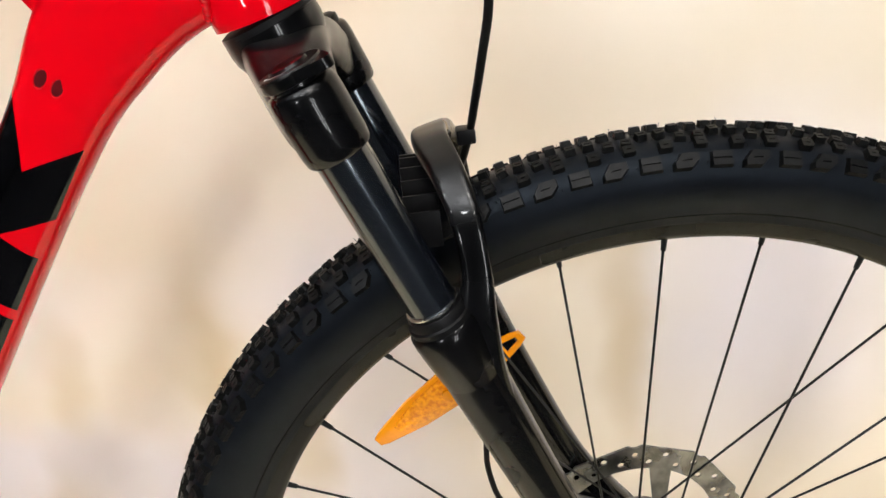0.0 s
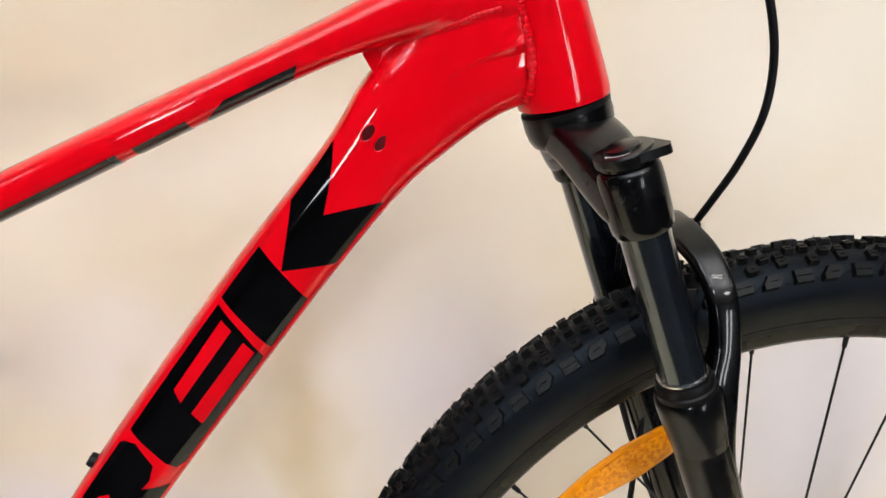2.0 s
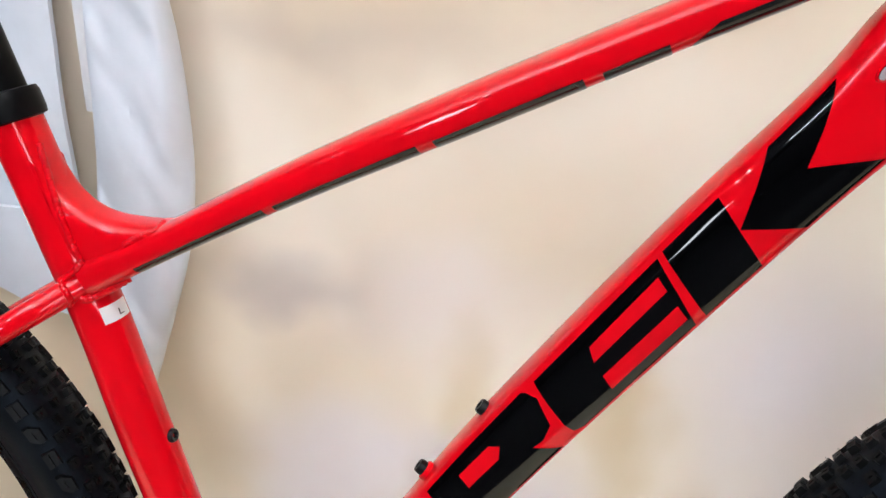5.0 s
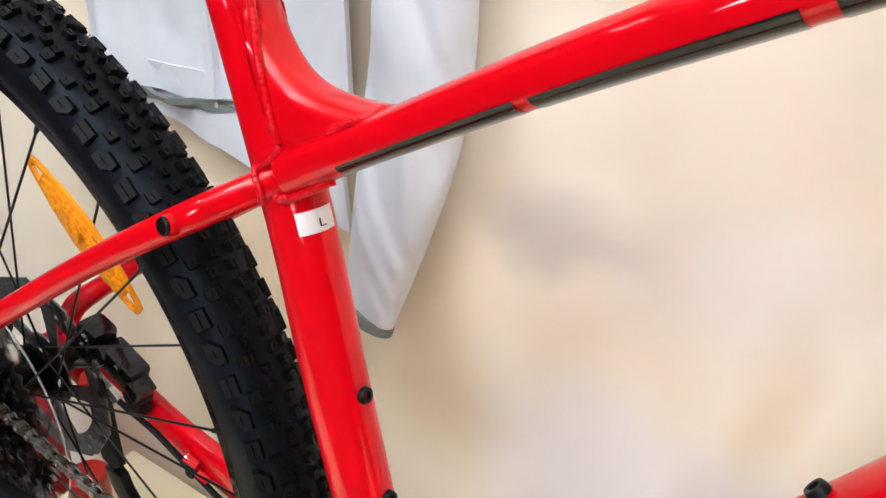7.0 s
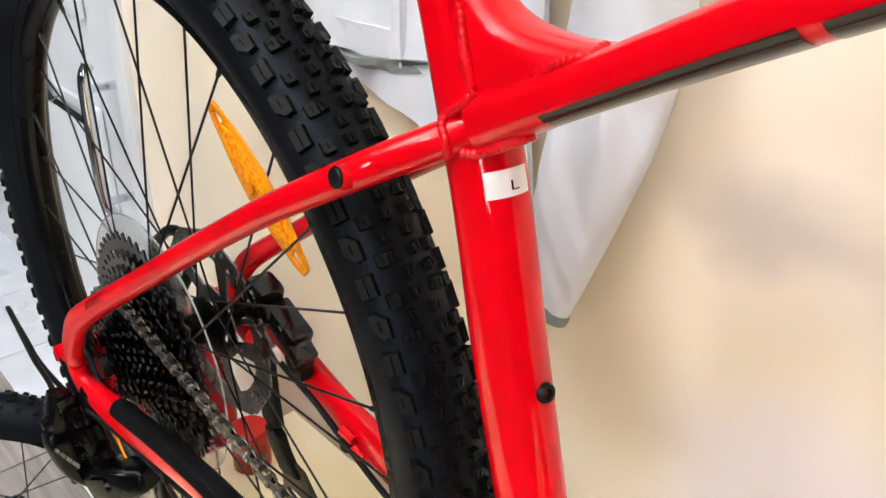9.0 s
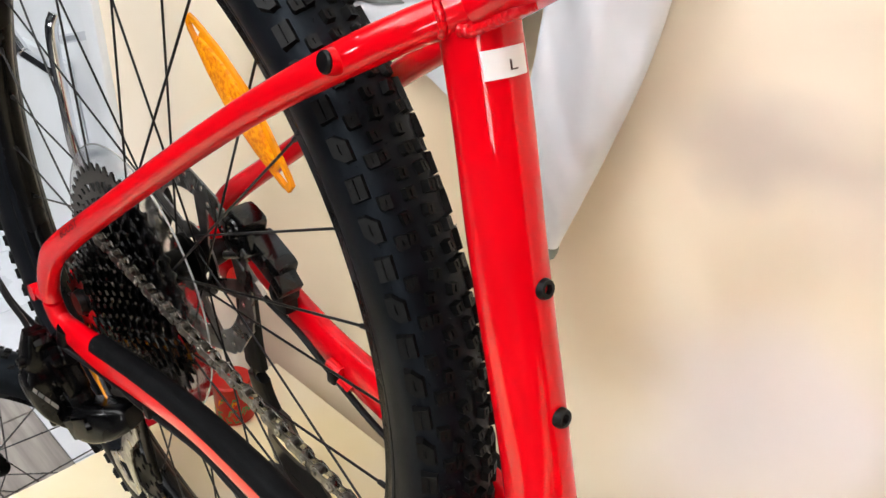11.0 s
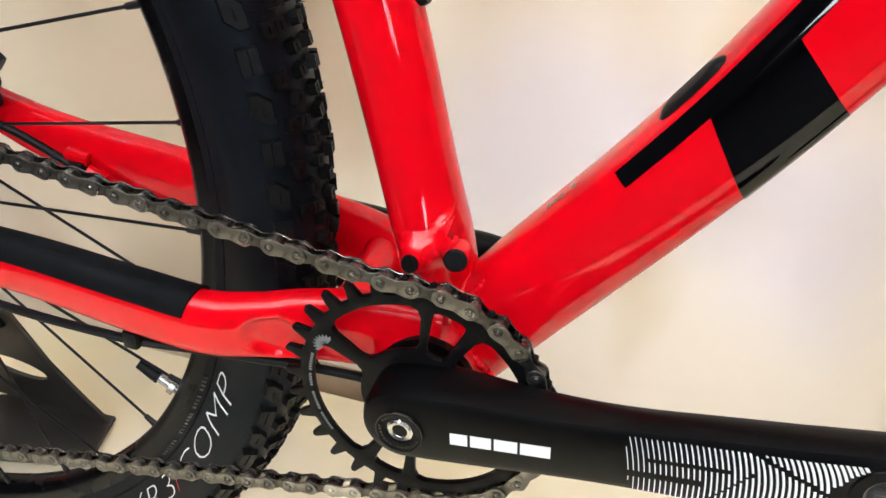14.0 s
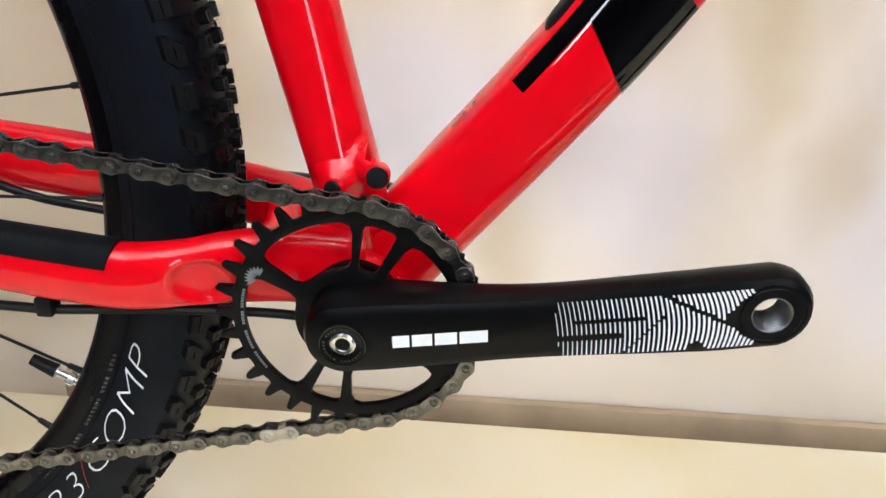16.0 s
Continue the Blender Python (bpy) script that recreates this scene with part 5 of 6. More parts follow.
# cassette
cassette = new("cassette")
cassette.parent = bike
cassette.location = RA
tagged(cassette, "black twelve-speed cassette")
TEETH = (50, 42, 36, 32, 28, 25, 22, 19, 17, 15, 13, 11)
for i, tc in enumerate(TEETH):
    r = P / 2 / math.sin(math.pi / tc)
    loops = [toothed(tc, r - 0.0036, r + 0.0034)]
    if r > 0.045:
        for k in range(8):
            loops.append(sector(r * 0.52, r * 0.70, 45 * k + 5 * i, 45 * k + 26 + 5 * i, 4))
            rr = r * 0.82
            a = radians(45 * k + 34 + 5 * i)
            loops.append(circle(rr * math.cos(a), rr * math.sin(a), r * 0.07, 10))
    loops.append(circle(0, 0, 0.013, 16))
    part("cog", plate(loops, 0.0018, -0.0262 - 0.0036 * i), COG, cassette)
b = bmesh.new()
lathe(b, [(0.014, -0.0225), (0.118, -0.0190), (0.1185, -0.0197), (0.118, -0.0202), (0.014, -0.0240)], n=96)
o = part("spoke_guard", b, CLEAR, cassette, "clear plastic spoke guard disc")
o.visible_shadow = False
b = bmesh.new()
lathe(b, [(0.1172, -0.0199), (0.1180, -0.0207), (0.1188, -0.0199), (0.1180, -0.0191)], n=96, closed=True)
part("guard_rim", b, GUARD_RIM, cassette)

# chain path, in x-z with y across
def arc(c, r, a0, a1, n=40):
    return [(c[0] + r * math.cos(radians(a0 + (a1 - a0) * k / n)), c[1] + r * math.sin(radians(a0 + (a1 - a0) * k / n))) for k in range(n + 1)]


COG_R, COG_Y = 0.0605, -0.0470
PU, PL = (-0.4480, 0.262), (-0.4290, 0.1730)
path = [(x, z) for x, z in arc((RA.x, RA.z), COG_R, 270, 97, 40)] + [(x, z) for x, z in arc((BB.x, BB.z), CR_R, 97, -78, 60)] + [(x, z) for x, z in arc(PL, 0.0235, -80, -200, 16)] + [(x, z) for x, z in arc(PU, 0.0235, -20, 120, 16)]
dense = []
for (x0, z0), (x1, z1) in zip(path, path[1:] + path[:1]):
    n = max(1, int(math.hypot(x1 - x0, z1 - z0) / 0.0008))
    dense += [(x0 + (x1 - x0) * k / n, z0 + (z1 - z0) * k / n) for k in range(n)]
joints = [dense[0]]
for p in dense:
    if math.hypot(p[0] - joints[-1][0], p[1] - joints[-1][1]) >= P:
        joints.append(p)


def link_outline(rad_, waist):
    pts = []
    for k in range(9):
        a = radians(70 + 220 * k / 8)
        pts.append((rad_ * math.cos(a), rad_ * math.sin(a)))
    pts += [(P / 2, -waist)]
    for k in range(9):
        a = radians(-110 + 220 * k / 8)
        pts.append((P + rad_ * math.cos(a), rad_ * math.sin(a)))
    return pts + [(P / 2, waist)]


def link_mesh(outer, mat):
    b = bmesh.new()
    for s in (-1, 1):
        y = s * (0.0030 if outer else 0.0020)
        pb = plate([link_outline(0.0043 if outer else 0.0041, 0.0030 if outer else 0.0024)], 0.0010, y - 0.0005, 0.00025)
        tmp = bpy.data.meshes.new("t")
        pb.to_mesh(tmp)
        pb.free()
        b.from_mesh(tmp)
    for x in (0, P):
        if outer:
            lathe(b, [(0.0004, -0.0042), (0.0010, -0.0042), (0.0013, -0.0038), (0.0013, 0.0034), (0.0004, 0.0036)], (x, 0, 0), n=10)
            lathe(b, [(0.0016, -0.0034), (0.0018, -0.0040), (0.0021, -0.0040), (0.0023, -0.0034)], (x, 0, 0), n=12, closed=True)
        else:
            lathe(b, [(0.0036, -0.0015), (0.0038, -0.0012), (0.0038, 0.0012), (0.0036, 0.0015)], (x, 0, 0), n=12)
    return mesh_of("chain_link", b, mat, 18)


ch = new("chain")
ch.parent = bike
tagged(ch, "grey steel bicycle chain")
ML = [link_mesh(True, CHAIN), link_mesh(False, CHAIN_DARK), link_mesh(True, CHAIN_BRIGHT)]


def chain_y(x):
    return COG_Y + (CHAIN_Y - COG_Y) * max(0, min(1, (x + 0.40) / 0.36))


for k in range(len(joints) - 1):
    (x0, z0), (x1, z1) = joints[k], joints[k + 1]
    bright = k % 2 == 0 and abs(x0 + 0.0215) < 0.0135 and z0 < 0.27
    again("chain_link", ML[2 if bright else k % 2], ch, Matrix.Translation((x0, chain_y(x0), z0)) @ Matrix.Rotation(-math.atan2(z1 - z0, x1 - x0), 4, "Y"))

# rear derailleur
der = new("rear_derailleur")
der.parent = bike
tagged(der, "black rear derailleur with a steel cage")
b = bmesh.new()
rod(b, (-0.452, -0.077, 0.345), (-0.463, -0.079, 0.318), 0.0075, 16)
part("hanger", b, ALLOY, der)
b = bmesh.new()
lathe(b, [(0.0005, -0.100), (0.008, -0.100), (0.010, -0.098), (0.0165, -0.094), (0.0165, -0.088), (0.0150, -0.087), (0.0165, -0.085), (0.0165, -0.076), (0.012, -0.072), (0.0005, -0.072)], (-0.466, 0, 0.315), n=28)
part("pivot_knuckle", b, DER, der)
b = bmesh.new()
box(b, (-0.014, -0.011, -0.026), (0.014, 0.011, 0.026), 0.004, pose(-0.465, -0.084, 0.302, 8, -18, 0))
box(b, (-0.013, -0.011, -0.018), (0.013, 0.011, 0.018), 0.004, pose(-0.452, -0.080, 0.266, 10, -38, 0))
box(b, (-0.006, -0.004, -0.012), (0.006, 0.004, 0.012), 0.0015, pose(-0.455, -0.094, 0.306, 8, -22, 0))
part("outer_link", b, DER, der)
b = bmesh.new()
loft(b, [(-0.470, -0.097, 0.342, 0.008, 0.008), (-0.470, -0.1005, 0.320, 0.0120, 0.0110), (-0.4695, -0.1020, 0.309, 0.0105, 0.0100), (-0.469, -0.1030, 0.298, 0.0140, 0.0140), (-0.4675, -0.1010, 0.280, 0.0135, 0.0140), (-0.465, -0.0965, 0.264, 0.0125, 0.0130), (-0.461, -0.088, 0.250, 0.010, 0.011)], 24, 4.6)
box(b, (-0.009, -0.008, -0.012), (0.009, 0.008, 0.010), 0.003, pose(-0.468, -0.095, 0.330, 0, 25, 0))
body = part("link_body", b, DER, der, "black parallelogram body with a pale maker's mark")
b = bmesh.new()
loft(b, [(-0.470, -0.082, 0.312, 0.009, 0.007), (-0.476, -0.086, 0.285, 0.008, 0.006), (-0.466, -0.080, 0.258, 0.010, 0.008)], 16, 3.0)
part("inner_link", b, DER, der)
for at, r_ in (((-0.468, -0.1160, 0.318), 0.0052), ((-0.464, -0.1050, 0.252), 0.0055), ((-0.455, -0.0975, 0.296), 0.0040), ((-0.456, -0.0950, 0.278), 0.0032)):
    b = bmesh.new()
    lathe(b, [(0.0005, 0.012), (r_, 0.012), (r_, 0.001), (r_ * 0.8, 0.0), (r_ * 0.45, 0.0), (r_ * 0.4, 0.002), (0.0005, 0.002)], at, n=16)
    part("pivot_bolt", b, DER, der)
b = bmesh.new()
u = 0.0
for wd in (0.0056, 0.0066, 0.0072, 0.0096):
    vs = []
    for uu, vv in ((u, -0.0016), (u + wd, -0.0016), (u + wd, 0.0016), (u, 0.0016)):
        fr = uu / 0.0326
        vs.append(b.verts.new((-0.4535 + 0.002 * fr, -0.1135 + 0.0145 * fr + 0.5 * vv, 0.2990 - 0.0270 * fr + vv)))
    b.faces.new(vs)
    u += wd + 0.0012
part("maker_mark", b, GREY_INK, body)
b = bmesh.new()
loft(b, [(-0.458, -0.087, 0.248, 0.009, 0.008), (-0.450, -0.085, 0.252, 0.0150, 0.0115), (-0.434, -0.078, 0.258, 0.0185, 0.0150), (-0.416, -0.069, 0.265, 0.0165, 0.0150), (-0.402, -0.061, 0.272, 0.0120, 0.0125), (-0.397, -0.058, 0.274, 0.0085, 0.0095)], 24, 4.5, 5)
box(b, (-0.013, -0.0015, -0.010), (0.013, 0.0015, 0.010), 0.001, pose(-0.431, -0.0925, 0.258, 0, -24, 25))
rod(b, (-0.423, -0.082, 0.262), (-0.4245, -0.0895, 0.2615), 0.0075, 20, 0.0065)
part("clutch_body", b, DER, der, "matt black clutch housing")
for c, tc in ((PU, 12), (PL, 12)):
    part("jockey_wheel", plate([toothed(tc, 0.0205, 0.0275)] + [circle(c_[0], c_[1], 0.0035, 8) for c_ in [(0.012 * math.cos(a), 0.012 * math.sin(a)) for a in (0, 1.57, 3.14, 4.71)]], 0.0024, -0.0012), PLASTIC, der).matrix_basis = Matrix.Translation((c[0], COG_Y, c[1]))
# steel outer cage: a forked arm that widens into a long loop; black inner cage
cage = [(-0.430, 0.237), (-0.408, 0.251), (-0.405, 0.240), (-0.432, 0.208), (-0.434, 0.190), (-0.424, 0.163), (-0.436, 0.148), (-0.458, 0.146), (-0.478, 0.158), (-0.486, 0.171), (-0.457, 0.191), (-0.446, 0.214)]
gap_ = [(-0.470, 0.171), (-0.448, 0.181), (-0.438, 0.163), (-0.452, 0.157)]
part("cage_plate", plate([cage, gap_], 0.0016, -0.0565, 0.0004), CAGE, der, "steel outer cage plate")
out = [(PU[0] + 0.013 * math.cos(a), PU[1] + 0.013 * math.sin(a)) for a in (radians(10 + 20 * k) for k in range(9))] + [(PL[0] + 0.013 * math.cos(a), PL[1] + 0.013 * math.sin(a)) for a in (radians(190 + 20 * k) for k in range(9))]
part("cage_plate", plate([out], 0.0016, -0.0395, 0.0004), ALLOY, der)

b = bmesh.new()
loft(b, [(-0.462, -0.066, 0.304, 0.0060, 0.0010), (-0.448, -0.066, 0.294, 0.0068, 0.0010), (-0.438, -0.066, 0.285, 0.0030, 0.0010), (-0.426, -0.066, 0.274, 0.0022, 0.0010)], 12, 3.0)
part("setting_tab", b, AMBER_SOLID, der, "yellow plastic setting tab")

# rear brake caliper and hoses
cal = new("brake_caliper")
cal.parent = bike
tagged(cal, "black rear disc brake caliper")
for kind_, (lo, hi, bev, at) in zip(("caliper_body", "caliper_arm", "mount_lug", "piston_cap", "hose_port"), (((-0.013, -0.012, -0.020), (0.012, 0.012, 0.019), 0.006, (-0.353, 0.040, 0.434, 0, 18, 0)), ((-0.020, -0.010, -0.011), (0.021, 0.012, 0.011), 0.0045, (-0.325, 0.042, 0.421, 0, 24, 0)),
                        ((-0.009, -0.009, -0.013), (0.008, 0.009, 0.010), 0.003, (-0.364, 0.044, 0.412, 0, 30, 0)), ((-0.006, -0.015, -0.008), (0.010, -0.006, 0.008), 0.003, (-0.340, 0.042, 0.430, 0, -20, 0)),
                        ((-0.005, -0.012, -0.006), (0.011, 0.008, 0.006), 0.0025, (-0.304, 0.042, 0.410, 0, 40, 0)))):
    b = bmesh.new()
    box(b, lo, hi, bev, pose(*at))
    part(kind_, b, CALIPER, cal)
for cx, cy, cz, r_, l_, mat_ in ((-0.352, 0.026, 0.440, 0.0090, 0.010, CALIPER), (-0.318, 0.030, 0.424, 0.0058, 0.008, CALIPER), (-0.338, 0.026, 0.424, 0.0040, 0.008, ROTOR), (-0.362, 0.031, 0.420, 0.0042, 0.008, CALIPER)):
    b = bmesh.new()
    lathe(b, [(0.0005, 0.002), (r_ * 0.4, 0.002), (r_ * 0.5, 0.0), (r_ * 0.85, 0.0), (r_, 0.0015), (r_, l_), (0.0005, l_)], (cx, cy, cz), n=18)
    part("caliper_cap", b, mat_, cal)
# post mount lug with its bolt, behind the body
b = bmesh.new()
lathe(b, [(0.0048, -0.008), (0.0095, -0.008), (0.0100, -0.006), (0.0100, 0.006), (0.0095, 0.008), (0.0048, 0.008)], (-0.317, 0.047, 0.391), n=22, closed=True)
box(b, (-0.328, 0.041, 0.374), (-0.308, 0.054, 0.390), 0.003)
part("mount_lug", b, PLASTIC, cal)
b = bmesh.new()
rod(b, (-0.317, 0.043, 0.391), (-0.317, 0.053, 0.391), 0.0046, 6)
part("mount_bolt", b, ROTOR, cal)
# banjo, bright hose ferrule
b = bmesh.new()
rod(b, (-0.372, 0.036, 0.412), (-0.352, 0.042, 0.384), 0.0040, 12)
rod(b, (-0.375, 0.032, 0.405), (-0.345, 0.034, 0.418), 0.0034, 10)
part("banjo", b, ROTOR, cal)
b = bmesh.new()
rod(b, (-0.352, 0.042, 0.385), (-0.344, 0.044, 0.374), 0.0046, 6)
part("hose_fitting", b, STEEL, cal, "bright hexagonal hose ferrule")
b = bmesh.new()
tube(b, [(-0.345, 0.044, 0.3755), (-0.330, 0.0445, 0.3705), (-0.297, 0.045, 0.362), (-0.254, 0.045, 0.344), (-0.205, 0.045, 0.326), (-0.15, 0.044, 0.318), (-0.09, 0.042, 0.306), (-0.03, 0.03, 0.293)], 0.0027, 10, 8)
part("rear_hose", b, PLASTIC, bike, "black rear brake hose")
b = bmesh.new()
box(b, (-0.258, 0.0405, 0.3395), (-0.249, 0.0495, 0.3495), 0.002)
part("hose_clip", b, PLASTIC, bike)
b = bmesh.new()
rod(b, (-0.262, 0.047, 0.353), (-0.248, 0.048, 0.350), 0.0045, 10)
rod(b, (-0.249, 0.047, 0.343), (-0.238, 0.048, 0.338), 0.0045, 10)
part("clip_boss", b, RED, frame_part)
b = bmesh.new()
tube(b, [(-0.468, -0.100, 0.335), (-0.490, -0.0975, 0.342), (-0.529, -0.0965, 0.346), (-0.572, -0.0955, 0.3685), (-0.591, -0.0935, 0.367), (-0.593, -0.0915, 0.357), (-0.570, -0.0900, 0.341), (-0.547, -0.0895, 0.330), (-0.51, -0.0885, 0.328), (-0.47, -0.085, 0.327), (-0.42, -0.0745, 0.3205), (-0.376, -0.0715, 0.3245), (-0.345, -0.0695, 0.3245), (-0.272, -0.0632, 0.3275), (-0.234, -0.0620, 0.3230), (-0.196, -0.0610, 0.3195), (-0.160, -0.0590, 0.3170), (-0.14, -0.0560, 0.3150), (-0.09, -0.047, 0.3130), (-0.03, -0.036, 0.307), (0.0, -0.03, 0.293)], 0.0024, 10, 8)
part("shift_cable", b, PLASTIC, bike, "black shift cable housing")
for x, z in ((-0.145, 0.3175), (-0.33, 0.328)):
    b = bmesh.new()
    box(b, (x - 0.0040, (-0.0620 if x > -0.2 else -0.0730), z - 0.0040), (x + 0.0040, (-0.0520 if x > -0.2 else -0.0620), z + 0.0060), 0.0015)
    part("cable_clip", b, PLASTIC, bike)

# ---- jacket on the wall ----
def cloth(name, top, bottom, nu, nv, depth, mat, parent, seed, label="", thick=0.006):
    """A hanging sheet between a top line and a bottom line of (x, z), with folds along y."""
    b = bmesh.new()
    grid = []
    for j in range(nv + 1):
        row = []
        for i in range(nu + 1):
            f, g = i / nu, j / nv
            xt = np.interp(f, np.linspace(0, 1, len(top)), [p[0] for p in top])
            zt = np.interp(f, np.linspace(0, 1, len(top)), [p[1] for p in top])
            xb = np.interp(f, np.linspace(0, 1, len(bottom)), [p[0] for p in bottom])
            zb = np.interp(f, np.linspace(0, 1, len(bottom)), [p[1] for p in bottom])
            x, z = xt + (xb - xt) * g, zt + (zb - zt) * g
            y = 0.262 + depth * (0.45 * math.sin(7 * f + seed + 2 * g) + 0.25 * math.sin(17 * f + 3 * seed - 3 * g) + 0.5 * noise.noise((x * 14, z * 6, seed)) + 0.3 * noise.noise((x * 34 + z * 12, z * 15, seed + 5)))
            row.append((x, y, z))
        grid.append(row)
    fr = [[b.verts.new(p) for p in r] for r in grid]
    bk = [[b.verts.new((p[0], p[1] + thick, p[2])) for p in r] for r in grid]
    for layer in (fr, bk):
        for j in range(nv):
            for i in range(nu):
                b.faces.new((layer[j][i], layer[j][i + 1], layer[j + 1][i + 1], layer[j + 1][i]))
    rim_f = fr[0] + [r[-1] for r in fr[1:]] + fr[-1][-2::-1] + [r[0] for r in fr[-2:0:-1]]
    rim_b = bk[0] + [r[-1] for r in bk[1:]] + bk[-1][-2::-1] + [r[0] for r in bk[-2:0:-1]]
    for k in range(len(rim_f)):
        b.faces.new((rim_f[k], rim_f[(k + 1) % len(rim_f)], rim_b[(k + 1) % len(rim_b)], rim_b[k]))
    return part(name, b, mat, parent, label)


jacket = thing("jacket", "thin white nylon jacket hanging on the wall, sleeve down", "jacket")
cloth("torso", [(-0.66, 1.02), (-0.46, 1.06), (-0.278, 1.02)], [(-0.66, 0.575), (-0.50, 0.567), (-0.265, 0.60)], 48, 30, 0.019, CLOTH, jacket, 1.3)
cloth("hem", [(-0.66, 0.575), (-0.50, 0.567), (-0.265, 0.60)], [(-0.66, 0.562), (-0.50, 0.554), (-0.265, 0.588)], 48, 2, 0.019, CLOTH_GREY, jacket, 1.3, "grey elastic hem")
cloth("lining", [(-0.62, 0.60), (-0.44, 0.60), (-0.280, 0.60)], [(-0.60, 0.545), (-0.44, 0.525), (-0.272, 0.475)], 30, 8, 0.010, CLOTH, jacket, 4.1)
b = bmesh.new()
rows = [(-0.200, 0.257, 1.02, 0.020, 0.030), (-0.191, 0.256, 0.86, 0.021, 0.034), (-0.186, 0.255, 0.775, 0.021, 0.043), (-0.184, 0.254, 0.70, 0.021, 0.047), (-0.187, 0.253, 0.64, 0.020, 0.049), (-0.195, 0.252, 0.58, 0.019, 0.047), (-0.210, 0.251, 0.51, 0.017, 0.041), (-0.223, 0.250, 0.45, 0.014, 0.034), (-0.2295, 0.249, 0.405, 0.011, 0.0250)]
hinted(b, rows, (1, 0, 0), 56, 2.6, 10)
for v in b.verts:
    n_ = noise.noise((v.co.x * 30, v.co.y * 30, v.co.z * 7)) * 0.009 + noise.noise((v.co.x * 60 + v.co.z * 30, v.co.y * 60, v.co.z * 14)) * 0.0045
    v.co.y -= n_
    v.co.x += n_ * 0.5
part("sleeve", b, CLOTH, jacket)
b = bmesh.new()
hinted(b, [(-0.2290, 0.249, 0.4075, 0.0118, 0.0255), (-0.2300, 0.249, 0.400, 0.0122, 0.0258), (-0.2310, 0.249, 0.393, 0.0112, 0.0245)], (1, 0, 0), 28, 2.2, 4)
part("cuff", b, CLOTH_GREY, jacket, "grey elastic cuff")
cloth("zip", [(-0.456, 1.04), (-0.444, 1.04)], [(-0.456, 0.566), (-0.444, 0.566)], 4, 60, 0.004, CLOTH, jacket, 2.2, "white zip", 0.012)
b = bmesh.new()
box(b, (-0.255, 0.272, 0.702), (-0.237, 0.286, 1.02), 0.005)
part("hang_tag", b, LABEL, jacket)

# ---- extinguisher, tin, stand, second wheel ----
ext = thing("fire_extinguisher", "red fire extinguisher with a white label and a black hose", "extinguisher", (-0.780, 0.135, FLOOR_Z))
b = bmesh.new()
lathe(b, [(0.0005, 0.0), (0.064, 0.0), (0.070, 0.008), (0.070, 0.460), (0.064, 0.495), (0.042, 0.525), (0.022, 0.535), (0.022, 0.560), (0.0005, 0.560)], axis="z", n=48)
part("cylinder", b, EXT_RED, ext)
b = bmesh.new()
ring = [[b.verts.new((0.0706 * math.cos(a), 0.0706 * math.sin(a), z)) for a in (radians(-95 + 112 * k / 24) for k in range(25))] for z in (0.374, 0.400)]
for k in range(24):
    b.faces.new((ring[0][k], ring[0][k + 1], ring[1][k + 1], ring[1][k]))
lab = part("label", b, LABEL, ext, "white paper label with red bars")
for k in range(5):
    a0 = radians(-46 + 9 * k)
    for z0, z1, a1 in ((0.379, 0.395, a0 + radians(6)),):
        b = bmesh.new()
        b.faces.new([b.verts.new((0.0711 * math.cos(a), 0.0711 * math.sin(a), z)) for a, z in ((a0, z0), (a1, z0), (a1, z1), (a0, z1))])
        part("print_bar", b, RED_INK, lab)
for k in range(4):
    b = bmesh.new()
    z0 = 0.364 - 0.010 * k
    rg = [[b.verts.new((0.0708 * math.cos(a), 0.0708 * math.sin(a), z)) for a in (radians(-60 + 60 * i / 10) for i in range(11))] for z in (z0, z0 + 0.0035)]
    for i in range(10):
        b.faces.new((rg[0][i], rg[0][i + 1], rg[1][i + 1], rg[1][i]))
    part("print_bar", b, LABEL, lab)
b = bmesh.new()
box(b, (-0.05, -0.014, 0.560), (0.022, 0.014, 0.578), 0.004)
box(b, (-0.085, -0.009, 0.582), (0.010, 0.009, 0.590), 0.003)
part("valve_head", b, PLASTIC, ext)
b = bmesh.new()
tube(b, [(0.02, 0.0, 0.572), (0.055, 0.012, 0.640), (0.040, 0.015, 0.672), (0.0, 0.018, 0.668), (-0.045, 0.02, 0.640), (-0.082, 0.02, 0.600), (-0.092, 0.02, 0.50), (-0.085, 0.02, 0.35)], 0.0075, 14, 6)
part("hose", b, PLASTIC, ext, "black rubber hose")

tin = thing("tin", "short red tin with a green and gold leafy print", "tin", (-0.627, 0.153, 0))
tin.scale = (0.90, 0.90, 0.92)
b = bmesh.new()
lathe(b, [(0.0005, 0.0), (0.027, 0.0), (0.0285, 0.002), (0.0285, 0.054), (0.0295, 0.056), (0.0295, 0.066), (0.027, 0.068), (0.0005, 0.068)], axis="z", n=36)
part("can", b, TIN, tin)
for k in range(26):
    b = bmesh.new()
    a, z, s_ = random.uniform(-2.4, 0.9), random.uniform(0.010, 0.042), random.choice((1, -1))
    pts = [(0, 0), (0.16, 0.003), (0.38, 0.011), (0.14, 0.012)]
    b.faces.new([b.verts.new((0.0288 * math.cos(a + da), 0.0288 * math.sin(a + da), z + dz * s_)) for da, dz in pts])
    part("leaf_print", b, GREEN if k % 4 else AMBER_SOLID, tin)

